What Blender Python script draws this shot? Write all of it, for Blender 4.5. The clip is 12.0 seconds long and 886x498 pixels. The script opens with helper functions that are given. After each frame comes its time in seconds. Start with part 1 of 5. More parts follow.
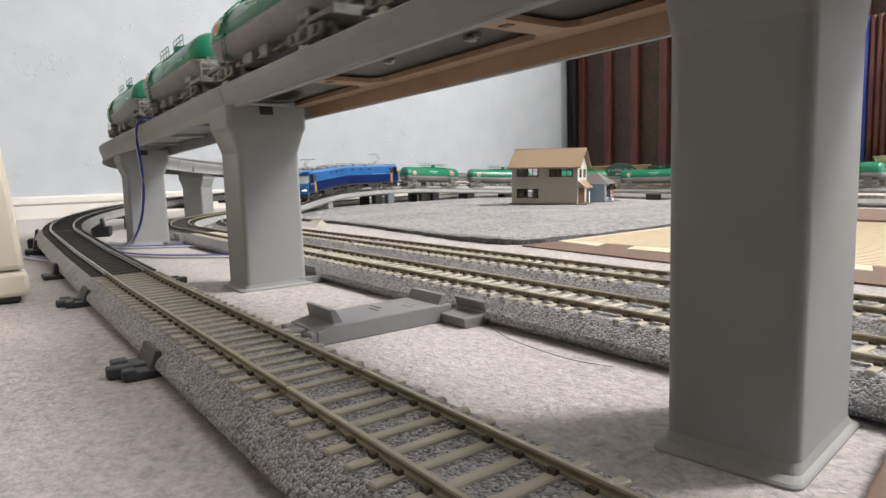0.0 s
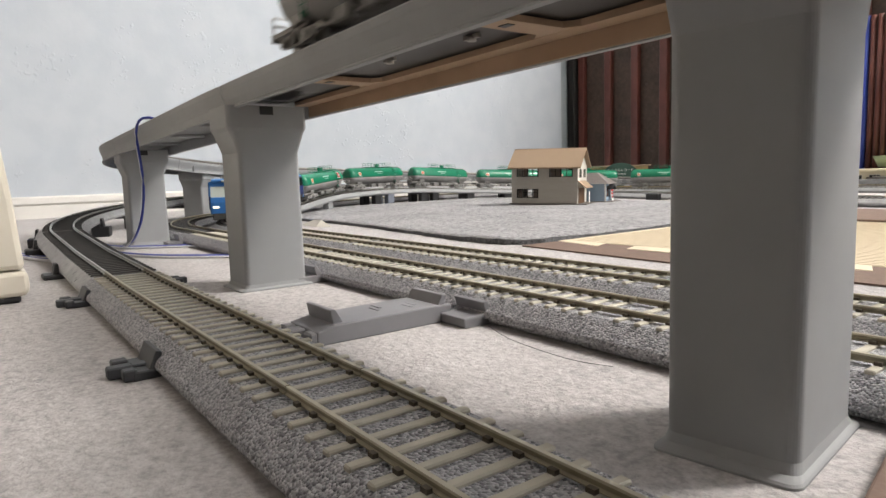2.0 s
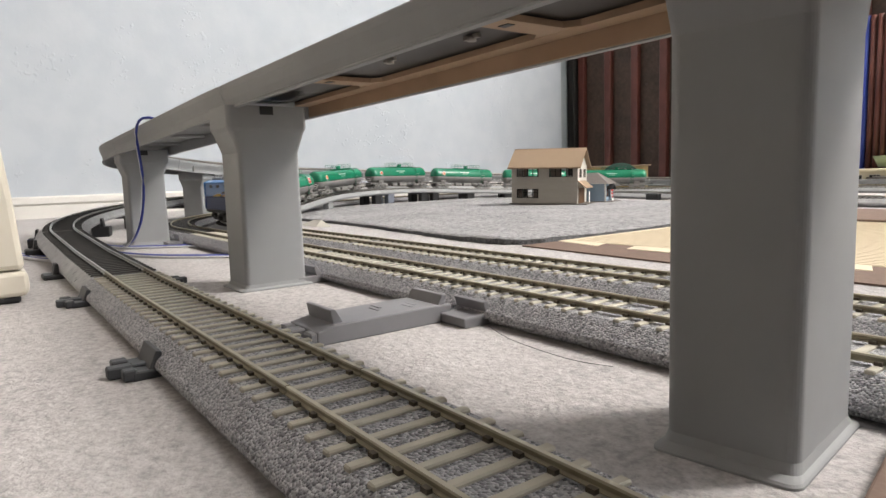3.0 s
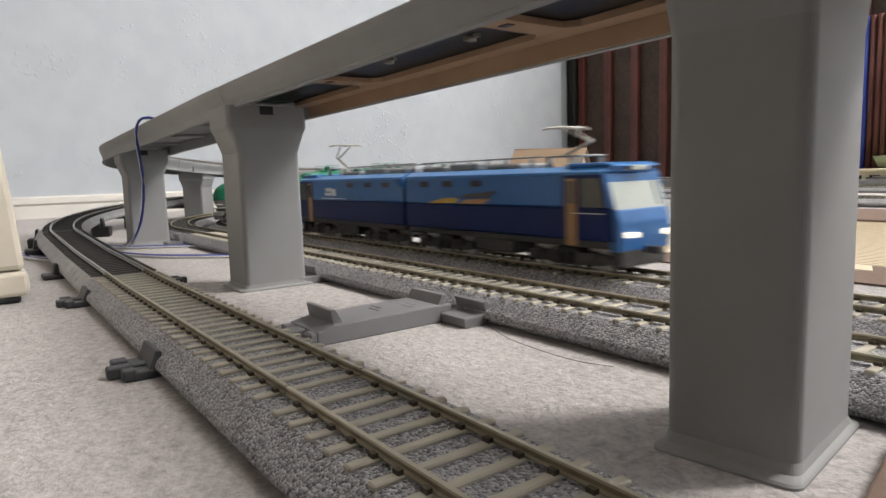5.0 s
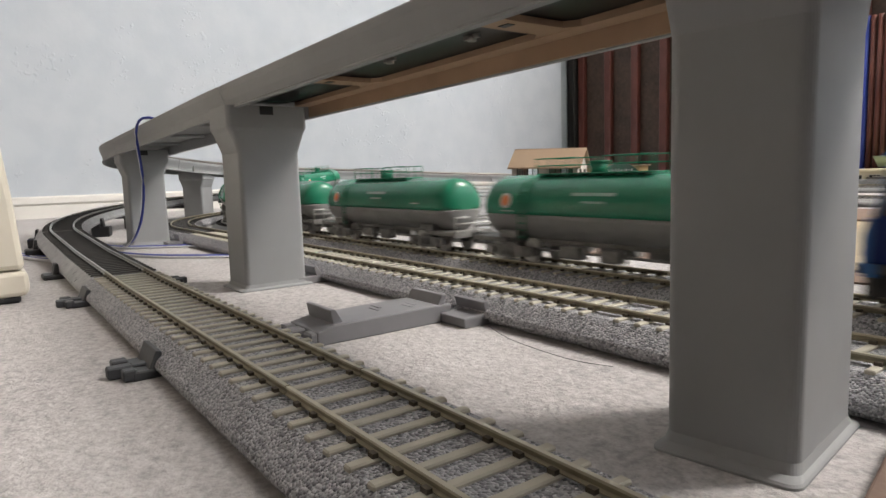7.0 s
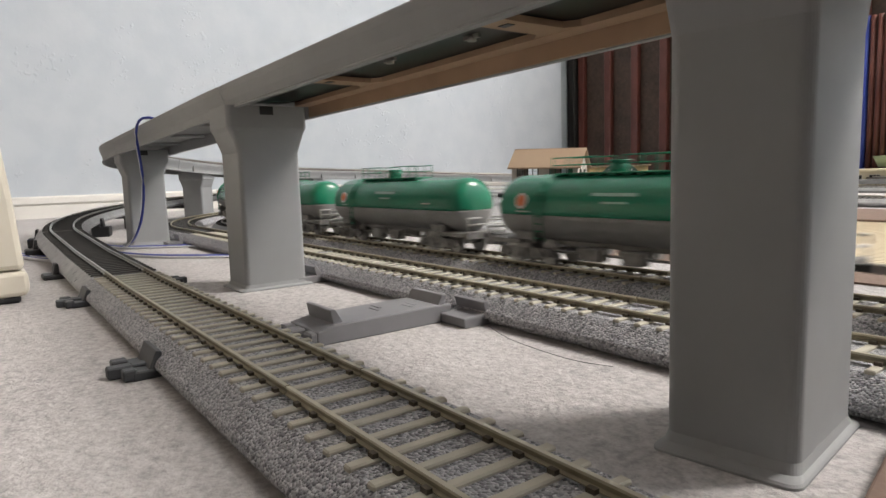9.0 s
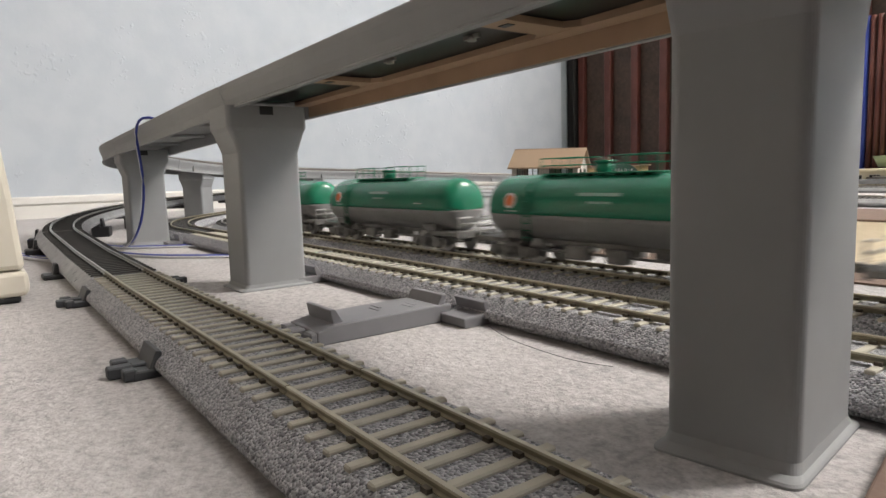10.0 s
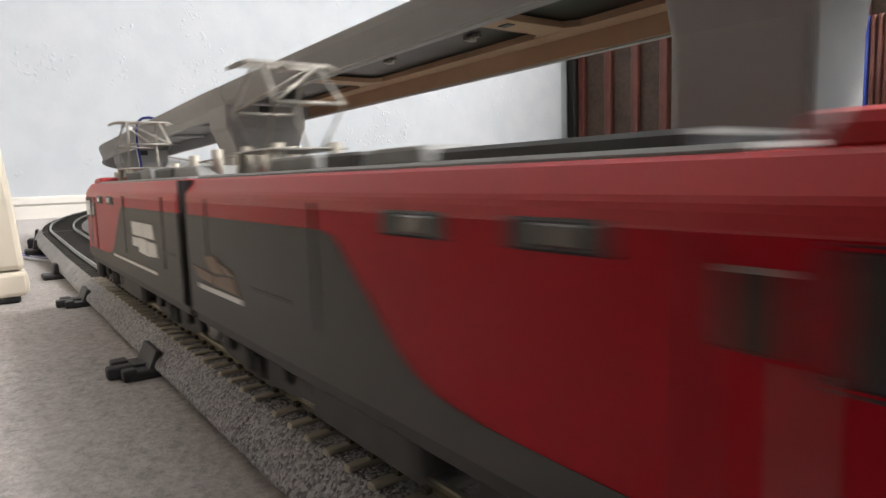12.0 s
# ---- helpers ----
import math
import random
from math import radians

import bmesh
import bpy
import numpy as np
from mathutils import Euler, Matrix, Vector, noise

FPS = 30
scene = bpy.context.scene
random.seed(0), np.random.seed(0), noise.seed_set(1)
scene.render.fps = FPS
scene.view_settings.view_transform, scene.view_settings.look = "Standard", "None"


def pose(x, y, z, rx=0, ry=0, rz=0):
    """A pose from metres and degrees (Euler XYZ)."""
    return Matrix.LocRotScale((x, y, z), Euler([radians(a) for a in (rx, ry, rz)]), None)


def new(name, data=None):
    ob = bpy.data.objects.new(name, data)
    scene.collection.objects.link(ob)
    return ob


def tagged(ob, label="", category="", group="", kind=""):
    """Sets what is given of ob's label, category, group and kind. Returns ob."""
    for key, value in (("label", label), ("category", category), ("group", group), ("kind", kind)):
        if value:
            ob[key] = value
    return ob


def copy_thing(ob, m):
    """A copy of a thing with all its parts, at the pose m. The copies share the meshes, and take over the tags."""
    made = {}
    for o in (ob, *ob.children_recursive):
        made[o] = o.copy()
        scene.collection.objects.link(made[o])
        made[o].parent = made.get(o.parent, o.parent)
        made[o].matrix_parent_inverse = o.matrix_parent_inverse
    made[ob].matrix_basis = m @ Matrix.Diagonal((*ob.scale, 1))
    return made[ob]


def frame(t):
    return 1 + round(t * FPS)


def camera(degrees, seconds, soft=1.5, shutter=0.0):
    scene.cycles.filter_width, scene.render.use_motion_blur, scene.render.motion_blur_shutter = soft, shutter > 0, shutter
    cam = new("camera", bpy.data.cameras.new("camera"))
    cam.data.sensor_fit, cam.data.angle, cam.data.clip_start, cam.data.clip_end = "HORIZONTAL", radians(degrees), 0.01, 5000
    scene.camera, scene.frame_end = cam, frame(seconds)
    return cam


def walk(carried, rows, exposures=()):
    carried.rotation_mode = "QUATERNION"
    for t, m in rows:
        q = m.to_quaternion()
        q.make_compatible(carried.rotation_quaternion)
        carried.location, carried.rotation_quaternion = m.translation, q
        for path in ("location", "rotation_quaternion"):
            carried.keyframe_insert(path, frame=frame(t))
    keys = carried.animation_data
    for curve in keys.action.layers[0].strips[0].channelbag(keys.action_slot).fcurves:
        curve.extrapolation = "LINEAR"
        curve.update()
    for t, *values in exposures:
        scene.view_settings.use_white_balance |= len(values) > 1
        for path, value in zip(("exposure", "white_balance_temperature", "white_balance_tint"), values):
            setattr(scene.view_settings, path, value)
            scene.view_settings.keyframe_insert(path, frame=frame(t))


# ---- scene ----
cam = camera(69.72, 12.0, shutter=0.7)
EYE = pose(0, 0, 0.0539, 0, 0, 53.864) @ pose(0, 0, 0, 83.322) @ pose(0, 0, 0, 0, 0, -1.867)
walk(cam, [(0.0, EYE), (12.0, EYE)], exposures=[(0.0, 0.06), (3.0, 0.06), (4.6, -0.17), (7.0, -0.10), (10.5, -0.11), (11.2, 0.06), (12.0, 0.25)])

# ---- light: one ceiling lamp, one added fill lamp and the room's own bounce ----
world = bpy.data.worlds.new("world")
world.use_nodes = True
scene.world = world
world.node_tree.nodes["Background"].inputs[0].default_value = (0.8, 0.9, 1.0, 1)
world.node_tree.nodes["Background"].inputs[1].default_value = 0.3


def soft_lamp(x, y, z, radius, power, colour):
    data = bpy.data.lights.new("room_light", "POINT")
    data.shadow_soft_size, data.energy, data.color = radius, power, colour
    ob = new("room_light", data)
    ob.matrix_world = pose(x, y, z)
    return ob


soft_lamp(0.75, 1.60, 2.15, 0.24, 132, (1.0, 0.95, 0.89))
# second lamp, unseen and added as fill to lift the viaduct's shade
soft_lamp(1.15, 2.15, 2.20, 0.26, 140, (1.0, 0.95, 0.89))


# ---- materials ----
def nodes_of(name):
    m = bpy.data.materials.new(name)
    m.use_nodes = True
    n = m.node_tree.nodes
    return m, n, m.node_tree.links, n["Principled BSDF"]


def mat(name, a, b=None, scale=200.0, rough=0.6, metal=0.0, bump=0.0, fine=0.0, speck=None, spec=0.5, alpha=None):
    """Two-scale noise mix of colours a and b, relief, optional specks (colour, amount) and per-piece variation."""
    m, n, l, p = nodes_of(name)
    b = b or tuple(c * 0.8 for c in a)
    tc = n.new("ShaderNodeTexCoord")
    geo = n.new("ShaderNodeObjectInfo")
    add = n.new("ShaderNodeVectorMath")
    add.operation = "ADD"
    l.new(tc.outputs["Object"], add.inputs[0])
    l.new(geo.outputs["Random"], add.inputs[1])
    n1 = n.new("ShaderNodeTexNoise")
    n1.inputs["Scale"].default_value = scale
    n1.inputs["Detail"].default_value = 5
    n2 = n.new("ShaderNodeTexNoise")
    n2.inputs["Scale"].default_value = scale * 0.13
    for q in (n1, n2):
        l.new(add.outputs[0], q.inputs["Vector"])
    s = n.new("ShaderNodeMath")
    s.operation = "MULTIPLY_ADD"
    s.inputs[1].default_value = 0.5
    l.new(n2.outputs[0], s.inputs[0])
    h = n.new("ShaderNodeMath")
    h.operation = "MULTIPLY"
    h.inputs[1].default_value = 0.5
    l.new(n1.outputs[0], h.inputs[0])
    l.new(h.outputs[0], s.inputs[2])
    r = n.new("ShaderNodeValToRGB")
    r.color_ramp.elements[0].position, r.color_ramp.elements[1].position = 0.36, 0.64
    r.color_ramp.elements[0].color, r.color_ramp.elements[1].color = (*b, 1), (*a, 1)
    l.new(s.outputs[0], r.inputs[0])
    col = r.outputs[0]
    if speck:
        v = n.new("ShaderNodeTexVoronoi")
        v.inputs["Scale"].default_value = speck[2]
        l.new(add.outputs[0], v.inputs["Vector"])
        rr = n.new("ShaderNodeValToRGB")
        rr.color_ramp.elements[0].position, rr.color_ramp.elements[1].position = speck[1] * 0.5, speck[1]
        rr.color_ramp.elements[0].color, rr.color_ramp.elements[1].color = (1, 1, 1, 1), (0, 0, 0, 1)
        l.new(v.outputs["Color"], rr.inputs[0])
        mx = n.new("ShaderNodeMix")
        mx.data_type = "RGBA"
        l.new(rr.outputs[0], mx.inputs[0])
        l.new(col, mx.inputs[6])
        mx.inputs[7].default_value = (*speck[0], 1)
        col = mx.outputs[2]
    l.new(col, p.inputs["Base Color"])
    rv = n.new("ShaderNodeMapRange")
    rv.inputs[3].default_value, rv.inputs[4].default_value = max(rough - 0.08, 0.02), min(rough + 0.1, 1)
    l.new(n2.outputs[0], rv.inputs[0])
    l.new(rv.outputs[0], p.inputs["Roughness"])
    p.inputs["Metallic"].default_value = metal
    p.inputs["Specular IOR Level"].default_value = spec
    if bump:
        bp = n.new("ShaderNodeBump")
        bp.inputs["Strength"].default_value = bump
        bp.inputs["Distance"].default_value = fine or 0.0005
        l.new(n1.outputs[0], bp.inputs["Height"])
        l.new(bp.outputs[0], p.inputs["Normal"])
    return m


def glow(name, colour, strength):
    m, n, l, p = nodes_of(name)
    p.inputs["Base Color"].default_value = (*colour, 1)
    p.inputs["Emission Color"].default_value = (*colour, 1)
    p.inputs["Emission Strength"].default_value = strength
    return m


def granules(name, low, high, scale, depth, rough=0.85):
    """Packed grains: each grain has a tone of its own and stands proud of its neighbours."""
    m, n, l, p = nodes_of(name)
    tc = n.new("ShaderNodeTexCoord")
    v = n.new("ShaderNodeTexVoronoi")
    v.inputs["Scale"].default_value = scale
    v.inputs["Randomness"].default_value = 1.0
    l.new(tc.outputs["Object"], v.inputs["Vector"])
    big = n.new("ShaderNodeTexNoise")
    big.inputs["Scale"].default_value = scale * 0.06
    l.new(tc.outputs["Object"], big.inputs["Vector"])
    sep = n.new("ShaderNodeSeparateColor")
    l.new(v.outputs["Color"], sep.inputs[0])
    mix = n.new("ShaderNodeMath")
    mix.operation = "MULTIPLY_ADD"
    mix.inputs[1].default_value = 0.35
    l.new(big.outputs[0], mix.inputs[0])
    l.new(sep.outputs[0], mix.inputs[2])
    r = n.new("ShaderNodeValToRGB")
    r.color_ramp.elements[0].position, r.color_ramp.elements[1].position = 0.15, 1.15
    r.color_ramp.elements[0].color, r.color_ramp.elements[1].color = (*low, 1), (*high, 1)
    l.new(mix.outputs[0], r.inputs[0])
    l.new(r.outputs[0], p.inputs["Base Color"])
    p.inputs["Roughness"].default_value = rough
    p.inputs["Specular IOR Level"].default_value = 0.3
    inv = n.new("ShaderNodeMath")
    inv.operation = "SUBTRACT"
    inv.inputs[0].default_value = 1.0
    l.new(v.outputs["Distance"], inv.inputs[1])
    bp = n.new("ShaderNodeBump")
    bp.inputs["Strength"].default_value = 0.9
    bp.inputs["Distance"].default_value = depth
    l.new(inv.outputs[0], bp.inputs["Height"])
    l.new(bp.outputs[0], p.inputs["Normal"])
    return m


def felt(name, tones, blotch, fibre, depth):
    """Needle felt or pile: soft blotches, fine fibres and scattered pale flecks."""
    m, n, l, p = nodes_of(name)
    tc = n.new("ShaderNodeTexCoord")
    def tex(scale, detail):
        q = n.new("ShaderNodeTexNoise")
        q.inputs["Scale"].default_value, q.inputs["Detail"].default_value, q.inputs["Roughness"].default_value = scale, detail, 0.65
        l.new(tc.outputs["Object"], q.inputs["Vector"])
        return q.outputs[0]
    a, b, c = tex(blotch, 3), tex(fibre, 4), tex(blotch * 0.06, 2)
    s1 = n.new("ShaderNodeMath")
    s1.operation = "MULTIPLY_ADD"
    s1.inputs[1].default_value = 0.45
    l.new(a, s1.inputs[0])
    s2 = n.new("ShaderNodeMath")
    s2.operation = "MULTIPLY_ADD"
    s2.inputs[1].default_value = 0.45
    l.new(b, s2.inputs[0])
    s3 = n.new("ShaderNodeMath")
    s3.operation = "MULTIPLY"
    s3.inputs[1].default_value = 0.16
    l.new(c, s3.inputs[0])
    l.new(s3.outputs[0], s2.inputs[2])
    l.new(s2.outputs[0], s1.inputs[2])
    r = n.new("ShaderNodeValToRGB")
    r.color_ramp.elements[0].position, r.color_ramp.elements[1].position = 0.40, 0.68
    r.color_ramp.elements[0].color, r.color_ramp.elements[1].color = (*tones[0], 1), (*tones[2], 1)
    mid = r.color_ramp.elements.new(0.53)
    mid.color = (*tones[1], 1)
    l.new(s1.outputs[0], r.inputs[0])
    l.new(r.outputs[0], p.inputs["Base Color"])
    p.inputs["Roughness"].default_value = 0.97
    p.inputs["Specular IOR Level"].default_value = 0.12
    bp = n.new("ShaderNodeBump")
    bp.inputs["Strength"].default_value = 0.85
    bp.inputs["Distance"].default_value = depth
    l.new(b, bp.inputs["Height"])
    l.new(bp.outputs[0], p.inputs["Normal"])
    return m


M = {}
M["carpet"] = felt("grey_needle_felt", ((0.33, 0.317, 0.318), (0.49, 0.468, 0.465), (0.64, 0.615, 0.61)), 260, 620, 0.0009)
M["rug"] = felt("grey_rug_pile", ((0.15, 0.15, 0.155), (0.42, 0.415, 0.425), (0.66, 0.655, 0.66)), 190, 520, 0.004)
M["rug_edge"] = felt("dark_rug_rim", ((0.07, 0.07, 0.072), (0.15, 0.15, 0.154), (0.28, 0.28, 0.285)), 400, 1200, 0.002)
def wallpaper(name, a, b):
    """Embossed wallpaper: faint mottling, and sparse short raised flecks."""
    m, n, l, p = nodes_of(name)
    tc = n.new("ShaderNodeTexCoord")
    def tex(scale, detail):
        q = n.new("ShaderNodeTexNoise")
        q.inputs["Scale"].default_value, q.inputs["Detail"].default_value = scale, detail
        l.new(tc.outputs["Object"], q.inputs["Vector"])
        return q.outputs[0]
    r = n.new("ShaderNodeValToRGB")
    r.color_ramp.elements[0].position, r.color_ramp.elements[1].position = 0.38, 0.62
    r.color_ramp.elements[0].color, r.color_ramp.elements[1].color = (*b, 1), (*a, 1)
    l.new(tex(22, 6), r.inputs[0])
    l.new(r.outputs[0], p.inputs["Base Color"])
    p.inputs["Roughness"].default_value = 0.85
    p.inputs["Specular IOR Level"].default_value = 0.2
    fleck = n.new("ShaderNodeValToRGB")
    fleck.color_ramp.elements[0].position, fleck.color_ramp.elements[1].position = 0.60, 0.68
    l.new(tex(95, 3), fleck.inputs[0])
    patch = n.new("ShaderNodeValToRGB")
    patch.color_ramp.elements[0].position, patch.color_ramp.elements[1].position = 0.52, 0.60
    l.new(tex(9, 2), patch.inputs[0])
    both = n.new("ShaderNodeMath")
    both.operation = "MULTIPLY"
    l.new(fleck.outputs[0], both.inputs[0])
    l.new(patch.outputs[0], both.inputs[1])
    mix = n.new("ShaderNodeMath")
    mix.operation = "MULTIPLY_ADD"
    mix.inputs[1].default_value = 0.12
    l.new(tex(140, 4), mix.inputs[0])
    l.new(both.outputs[0], mix.inputs[2])
    bp = n.new("ShaderNodeBump")
    bp.inputs["Strength"].default_value, bp.inputs["Distance"].default_value = 0.4, 0.0025
    l.new(mix.outputs[0], bp.inputs["Height"])
    l.new(bp.outputs[0], p.inputs["Normal"])
    return m


M["wall"] = wallpaper("pale_blue_wallpaper", (0.53, 0.57, 0.615), (0.495, 0.54, 0.59))
M["skirt"] = mat("white_skirting", (0.80, 0.78, 0.74), (0.72, 0.70, 0.66), 12, 0.4)
M["ceiling"] = mat("white_ceiling", (0.82, 0.81, 0.79), (0.77, 0.76, 0.74), 15, 0.9)
M["bed"] = granules("granular_grey_roadbed", (0.16, 0.16, 0.172), (0.50, 0.495, 0.515), 1700, 0.0006)
M["bed_side"] = mat("speckled_grey_roadbed", (0.47, 0.47, 0.475), (0.33, 0.33, 0.34), 420, 0.75, 0, 0.7, 0.0007, ((0.17, 0.17, 0.18), 0.16, 650), 0.3)
M["ballast_dark"] = mat("dark_brown_ballast", (0.150, 0.130, 0.118), (0.090, 0.077, 0.070), 500, 0.8, 0, 0.8, 0.0008)
M["sleeper"] = mat("pale_beige_plastic", (0.53, 0.495, 0.405), (0.42, 0.39, 0.32), 150, 0.6)
M["sleeper_dark"] = mat("black_plastic_sleeper", (0.03, 0.027, 0.025), (0.018, 0.017, 0.016), 200, 0.6)
M["rail"] = mat("tarnished_nickel_rail", (0.60, 0.555, 0.44), (0.46, 0.42, 0.32), 160, 0.38, 0.6)
M["rail_web"] = mat("brown_rail_web", (0.30, 0.265, 0.18), (0.21, 0.18, 0.12), 160, 0.5, 0.2)
M["spike"] = mat("dark_brown_rail_spike", (0.085, 0.066, 0.042), (0.055, 0.043, 0.03), 200, 0.6)
M["rail_bright"] = mat("polished_nickel_rail", (0.62, 0.60, 0.56), (0.45, 0.43, 0.40), 160, 0.3, 0.85)
M["pier"] = mat("matt_grey_pier_plastic", (0.298, 0.304, 0.308), (0.276, 0.282, 0.286), 90, 0.62, 0, 0.12, 0.0002)
M["pier_dark"] = mat("dark_grey_plastic", (0.070, 0.073, 0.080), (0.052, 0.055, 0.062), 120, 0.55)
M["black"] = mat("black_plastic", (0.02, 0.02, 0.022), (0.012, 0.012, 0.013), 120, 0.5)
M["bracket"] = mat("grey_bracket_plastic", (0.225, 0.22, 0.233), (0.20, 0.196, 0.208), 120, 0.42, 0, 0.1, 0.0002)
M["ply"] = mat("tan_plywood", (0.45, 0.305, 0.195), (0.36, 0.24, 0.15), 60, 0.6, 0, 0.2, 0.0003)
M["underside"] = mat("black_track_underside", (0.016, 0.014, 0.013), (0.006, 0.006, 0.006), 120, 0.35, spec=0.25)
M["blocker"] = mat("dark_brown_blocker", (0.035, 0.028, 0.024), (0.02, 0.016, 0.014), 30, 0.9)
M["dim_wall"] = mat("grey_brown_bounce_wall", (0.34, 0.30, 0.26), (0.29, 0.255, 0.22), 30, 0.8)
M["panel"] = mat("speckled_dark_brown_board", (0.098, 0.064, 0.047), (0.050, 0.032, 0.024), 110, 0.7, 0, 0.3, 0.001, ((0.09, 0.062, 0.05), 0.2, 160))
M["batten"] = mat("red_brown_stained_wood", (0.155, 0.048, 0.034), (0.105, 0.030, 0.022), 25, 0.4)
M["dark_gap"] = mat("black_shadow_gap_wood", (0.02, 0.017, 0.016), (0.012, 0.011, 0.010), 25, 0.7)
M["frame_blue"] = mat("grey_blue_door_frame", (0.36, 0.40, 0.42), (0.31, 0.35, 0.37), 30, 0.5)
M["blue_pole"] = mat("royal_blue_plastic", (0.03, 0.06, 0.36), (0.025, 0.05, 0.3), 50, 0.4)
M["cream_mat"] = mat("cream_foam_mat", (0.73, 0.63, 0.47), (0.69, 0.595, 0.44), 400, 0.85, 0, 0.4, 0.0004)
M["brown_mat"] = mat("brown_foam_mat", (0.20, 0.135, 0.105), (0.155, 0.105, 0.08), 400, 0.85, 0, 0.5, 0.0004)
M["siding"] = mat("beige_grey_siding", (0.37, 0.345, 0.305), (0.345, 0.32, 0.28), 120, 0.75)
M["siding_pale"] = mat("pale_cream_siding", (0.58, 0.55, 0.48), (0.54, 0.51, 0.45), 120, 0.75)
M["roof_tan"] = mat("tan_card_roof", (0.33, 0.235, 0.155), (0.31, 0.22, 0.145), 90, 0.7)
M["roof_brown"] = mat("grey_brown_roof", (0.17, 0.15, 0.14), (0.14, 0.125, 0.115), 150, 0.8)
M["wood_door"] = mat("orange_wood_door", (0.23, 0.12, 0.055), (0.18, 0.09, 0.045), 120, 0.6)
M["pale_blue"] = mat("pale_blue_cladding", (0.30, 0.40, 0.50), (0.27, 0.36, 0.46), 120, 0.7)
M["sign_green"] = mat("dark_green_sign", (0.035, 0.085, 0.062), (0.03, 0.075, 0.055), 90, 0.5)
M["yellow_wall"] = mat("ochre_shop_wall", (0.58, 0.42, 0.20), (0.53, 0.38, 0.18), 90, 0.7)
M["cream_wall"] = mat("cream_station_wall", (0.60, 0.53, 0.38), (0.55, 0.485, 0.35), 90, 0.7)
M["blind"] = mat("brown_interior_dark", (0.16, 0.125, 0.10), (0.11, 0.085, 0.07), 150, 0.8)
M["pane"] = mat("dark_small_window", (0.03, 0.028, 0.026), (0.02, 0.02, 0.02), 60, 0.15)
M["cream_plastic"] = mat("cream_appliance_plastic", (0.72, 0.67, 0.57), (0.68, 0.63, 0.53), 40, 0.4)
M["wire_blue"] = mat("blue_wire_sheath", (0.022, 0.045, 0.33), (0.018, 0.038, 0.28), 200, 0.4)
M["wire_white"] = mat("white_wire_sheath", (0.70, 0.70, 0.72), (0.62, 0.62, 0.64), 200, 0.4)
M["leafy"] = mat("pale_green_plastic", (0.42, 0.48, 0.28), (0.36, 0.42, 0.24), 90, 0.6)
M["block_blue"] = mat("blue_grey_block", (0.20, 0.22, 0.27), (0.17, 0.19, 0.23), 90, 0.6)


# ---- building helpers ----
def part(name, bm, material, parent=None, label="", smooth=False):
    me = bpy.data.meshes.new(name)
    if smooth:
        for f in bm.faces:
            f.smooth = True
    bm.to_mesh(me)
    bm.free()
    me.materials.append(material)
    ob = new(name, me)
    if parent:
        ob.parent = parent
    if label:
        tagged(ob, label)
    return ob


def thing(name, m, label, category, group="", kind=""):
    ob = new(name)
    ob.matrix_world = m
    return tagged(ob, label, category, group, kind)


def shared(name, me, parent, m):
    ob = new(name, me)
    ob.parent = parent
    ob.matrix_basis = m
    return ob


def box(x0, x1, y0, y1, z0, z1, bevel=0.0, bm=None, seg=1):
    own = bm is None
    b = bmesh.new()
    r = bmesh.ops.create_cube(b, size=1)
    bmesh.ops.scale(b, vec=(x1 - x0, y1 - y0, z1 - z0), verts=r["verts"])
    bmesh.ops.translate(b, vec=((x0 + x1) / 2, (y0 + y1) / 2, (z0 + z1) / 2), verts=r["verts"])
    if bevel:
        bmesh.ops.bevel(b, geom=b.edges[:], offset=bevel, segments=seg, affect="EDGES", profile=0.5)
    return b if own else join(bm, b)


def join(bm, other, m=None):
    if m is not None:
        bmesh.ops.transform(other, matrix=m, verts=other.verts[:])
    table = {v: bm.verts.new(v.co) for v in other.verts}
    for f in other.faces:
        try:
            bm.faces.new([table[v] for v in f.verts]).smooth = f.smooth
        except ValueError:
            pass
    other.free()
    return bm


def prism(points, axis, a, b, bevel=0.0):
    """A closed outline drawn in the two other axes, pulled along axis from a to b."""
    bm = bmesh.new()
    def place(u, v, w):
        return {"x": (w, u, v), "y": (u, w, v), "z": (u, v, w)}[axis]
    lo = [bm.verts.new(place(u, v, a)) for u, v in points]
    hi = [bm.verts.new(place(u, v, b)) for u, v in points]
    n = len(points)
    bm.faces.new(lo)
    bm.faces.new(hi[::-1])
    for i in range(n):
        bm.faces.new((lo[i], hi[i], hi[(i + 1) % n], lo[(i + 1) % n]))
    bmesh.ops.recalc_face_normals(bm, faces=bm.faces[:])
    if bevel:
        bmesh.ops.bevel(bm, geom=bm.edges[:], offset=bevel, segments=2, affect="EDGES", profile=0.5)
    return bm


def rod(points, radius, sides=8, bm=None):
    """A round tube along a line of points."""
    bm = bm or bmesh.new()
    pts = [Vector(q) for q in points]
    rings = []
    for i, q in enumerate(pts):
        d = (pts[min(i + 1, len(pts) - 1)] - pts[max(i - 1, 0)]).normalized()
        u = d.cross(Vector((0, 0, 1)))
        u = u.normalized() if u.length > 1e-3 else Vector((1, 0, 0))
        v = d.cross(u).normalized()
        rings.append([bm.verts.new(q + radius * (math.cos(a) * u + math.sin(a) * v)) for a in
                      (2 * math.pi * k / sides for k in range(sides))])
    for r0, r1 in zip(rings, rings[1:]):
        for k in range(sides):
            bm.faces.new((r0[k], r0[(k + 1) % sides], r1[(k + 1) % sides], r1[k])).smooth = True
    bm.faces.new(rings[0][::-1])
    bm.faces.new(rings[-1])
    return bm


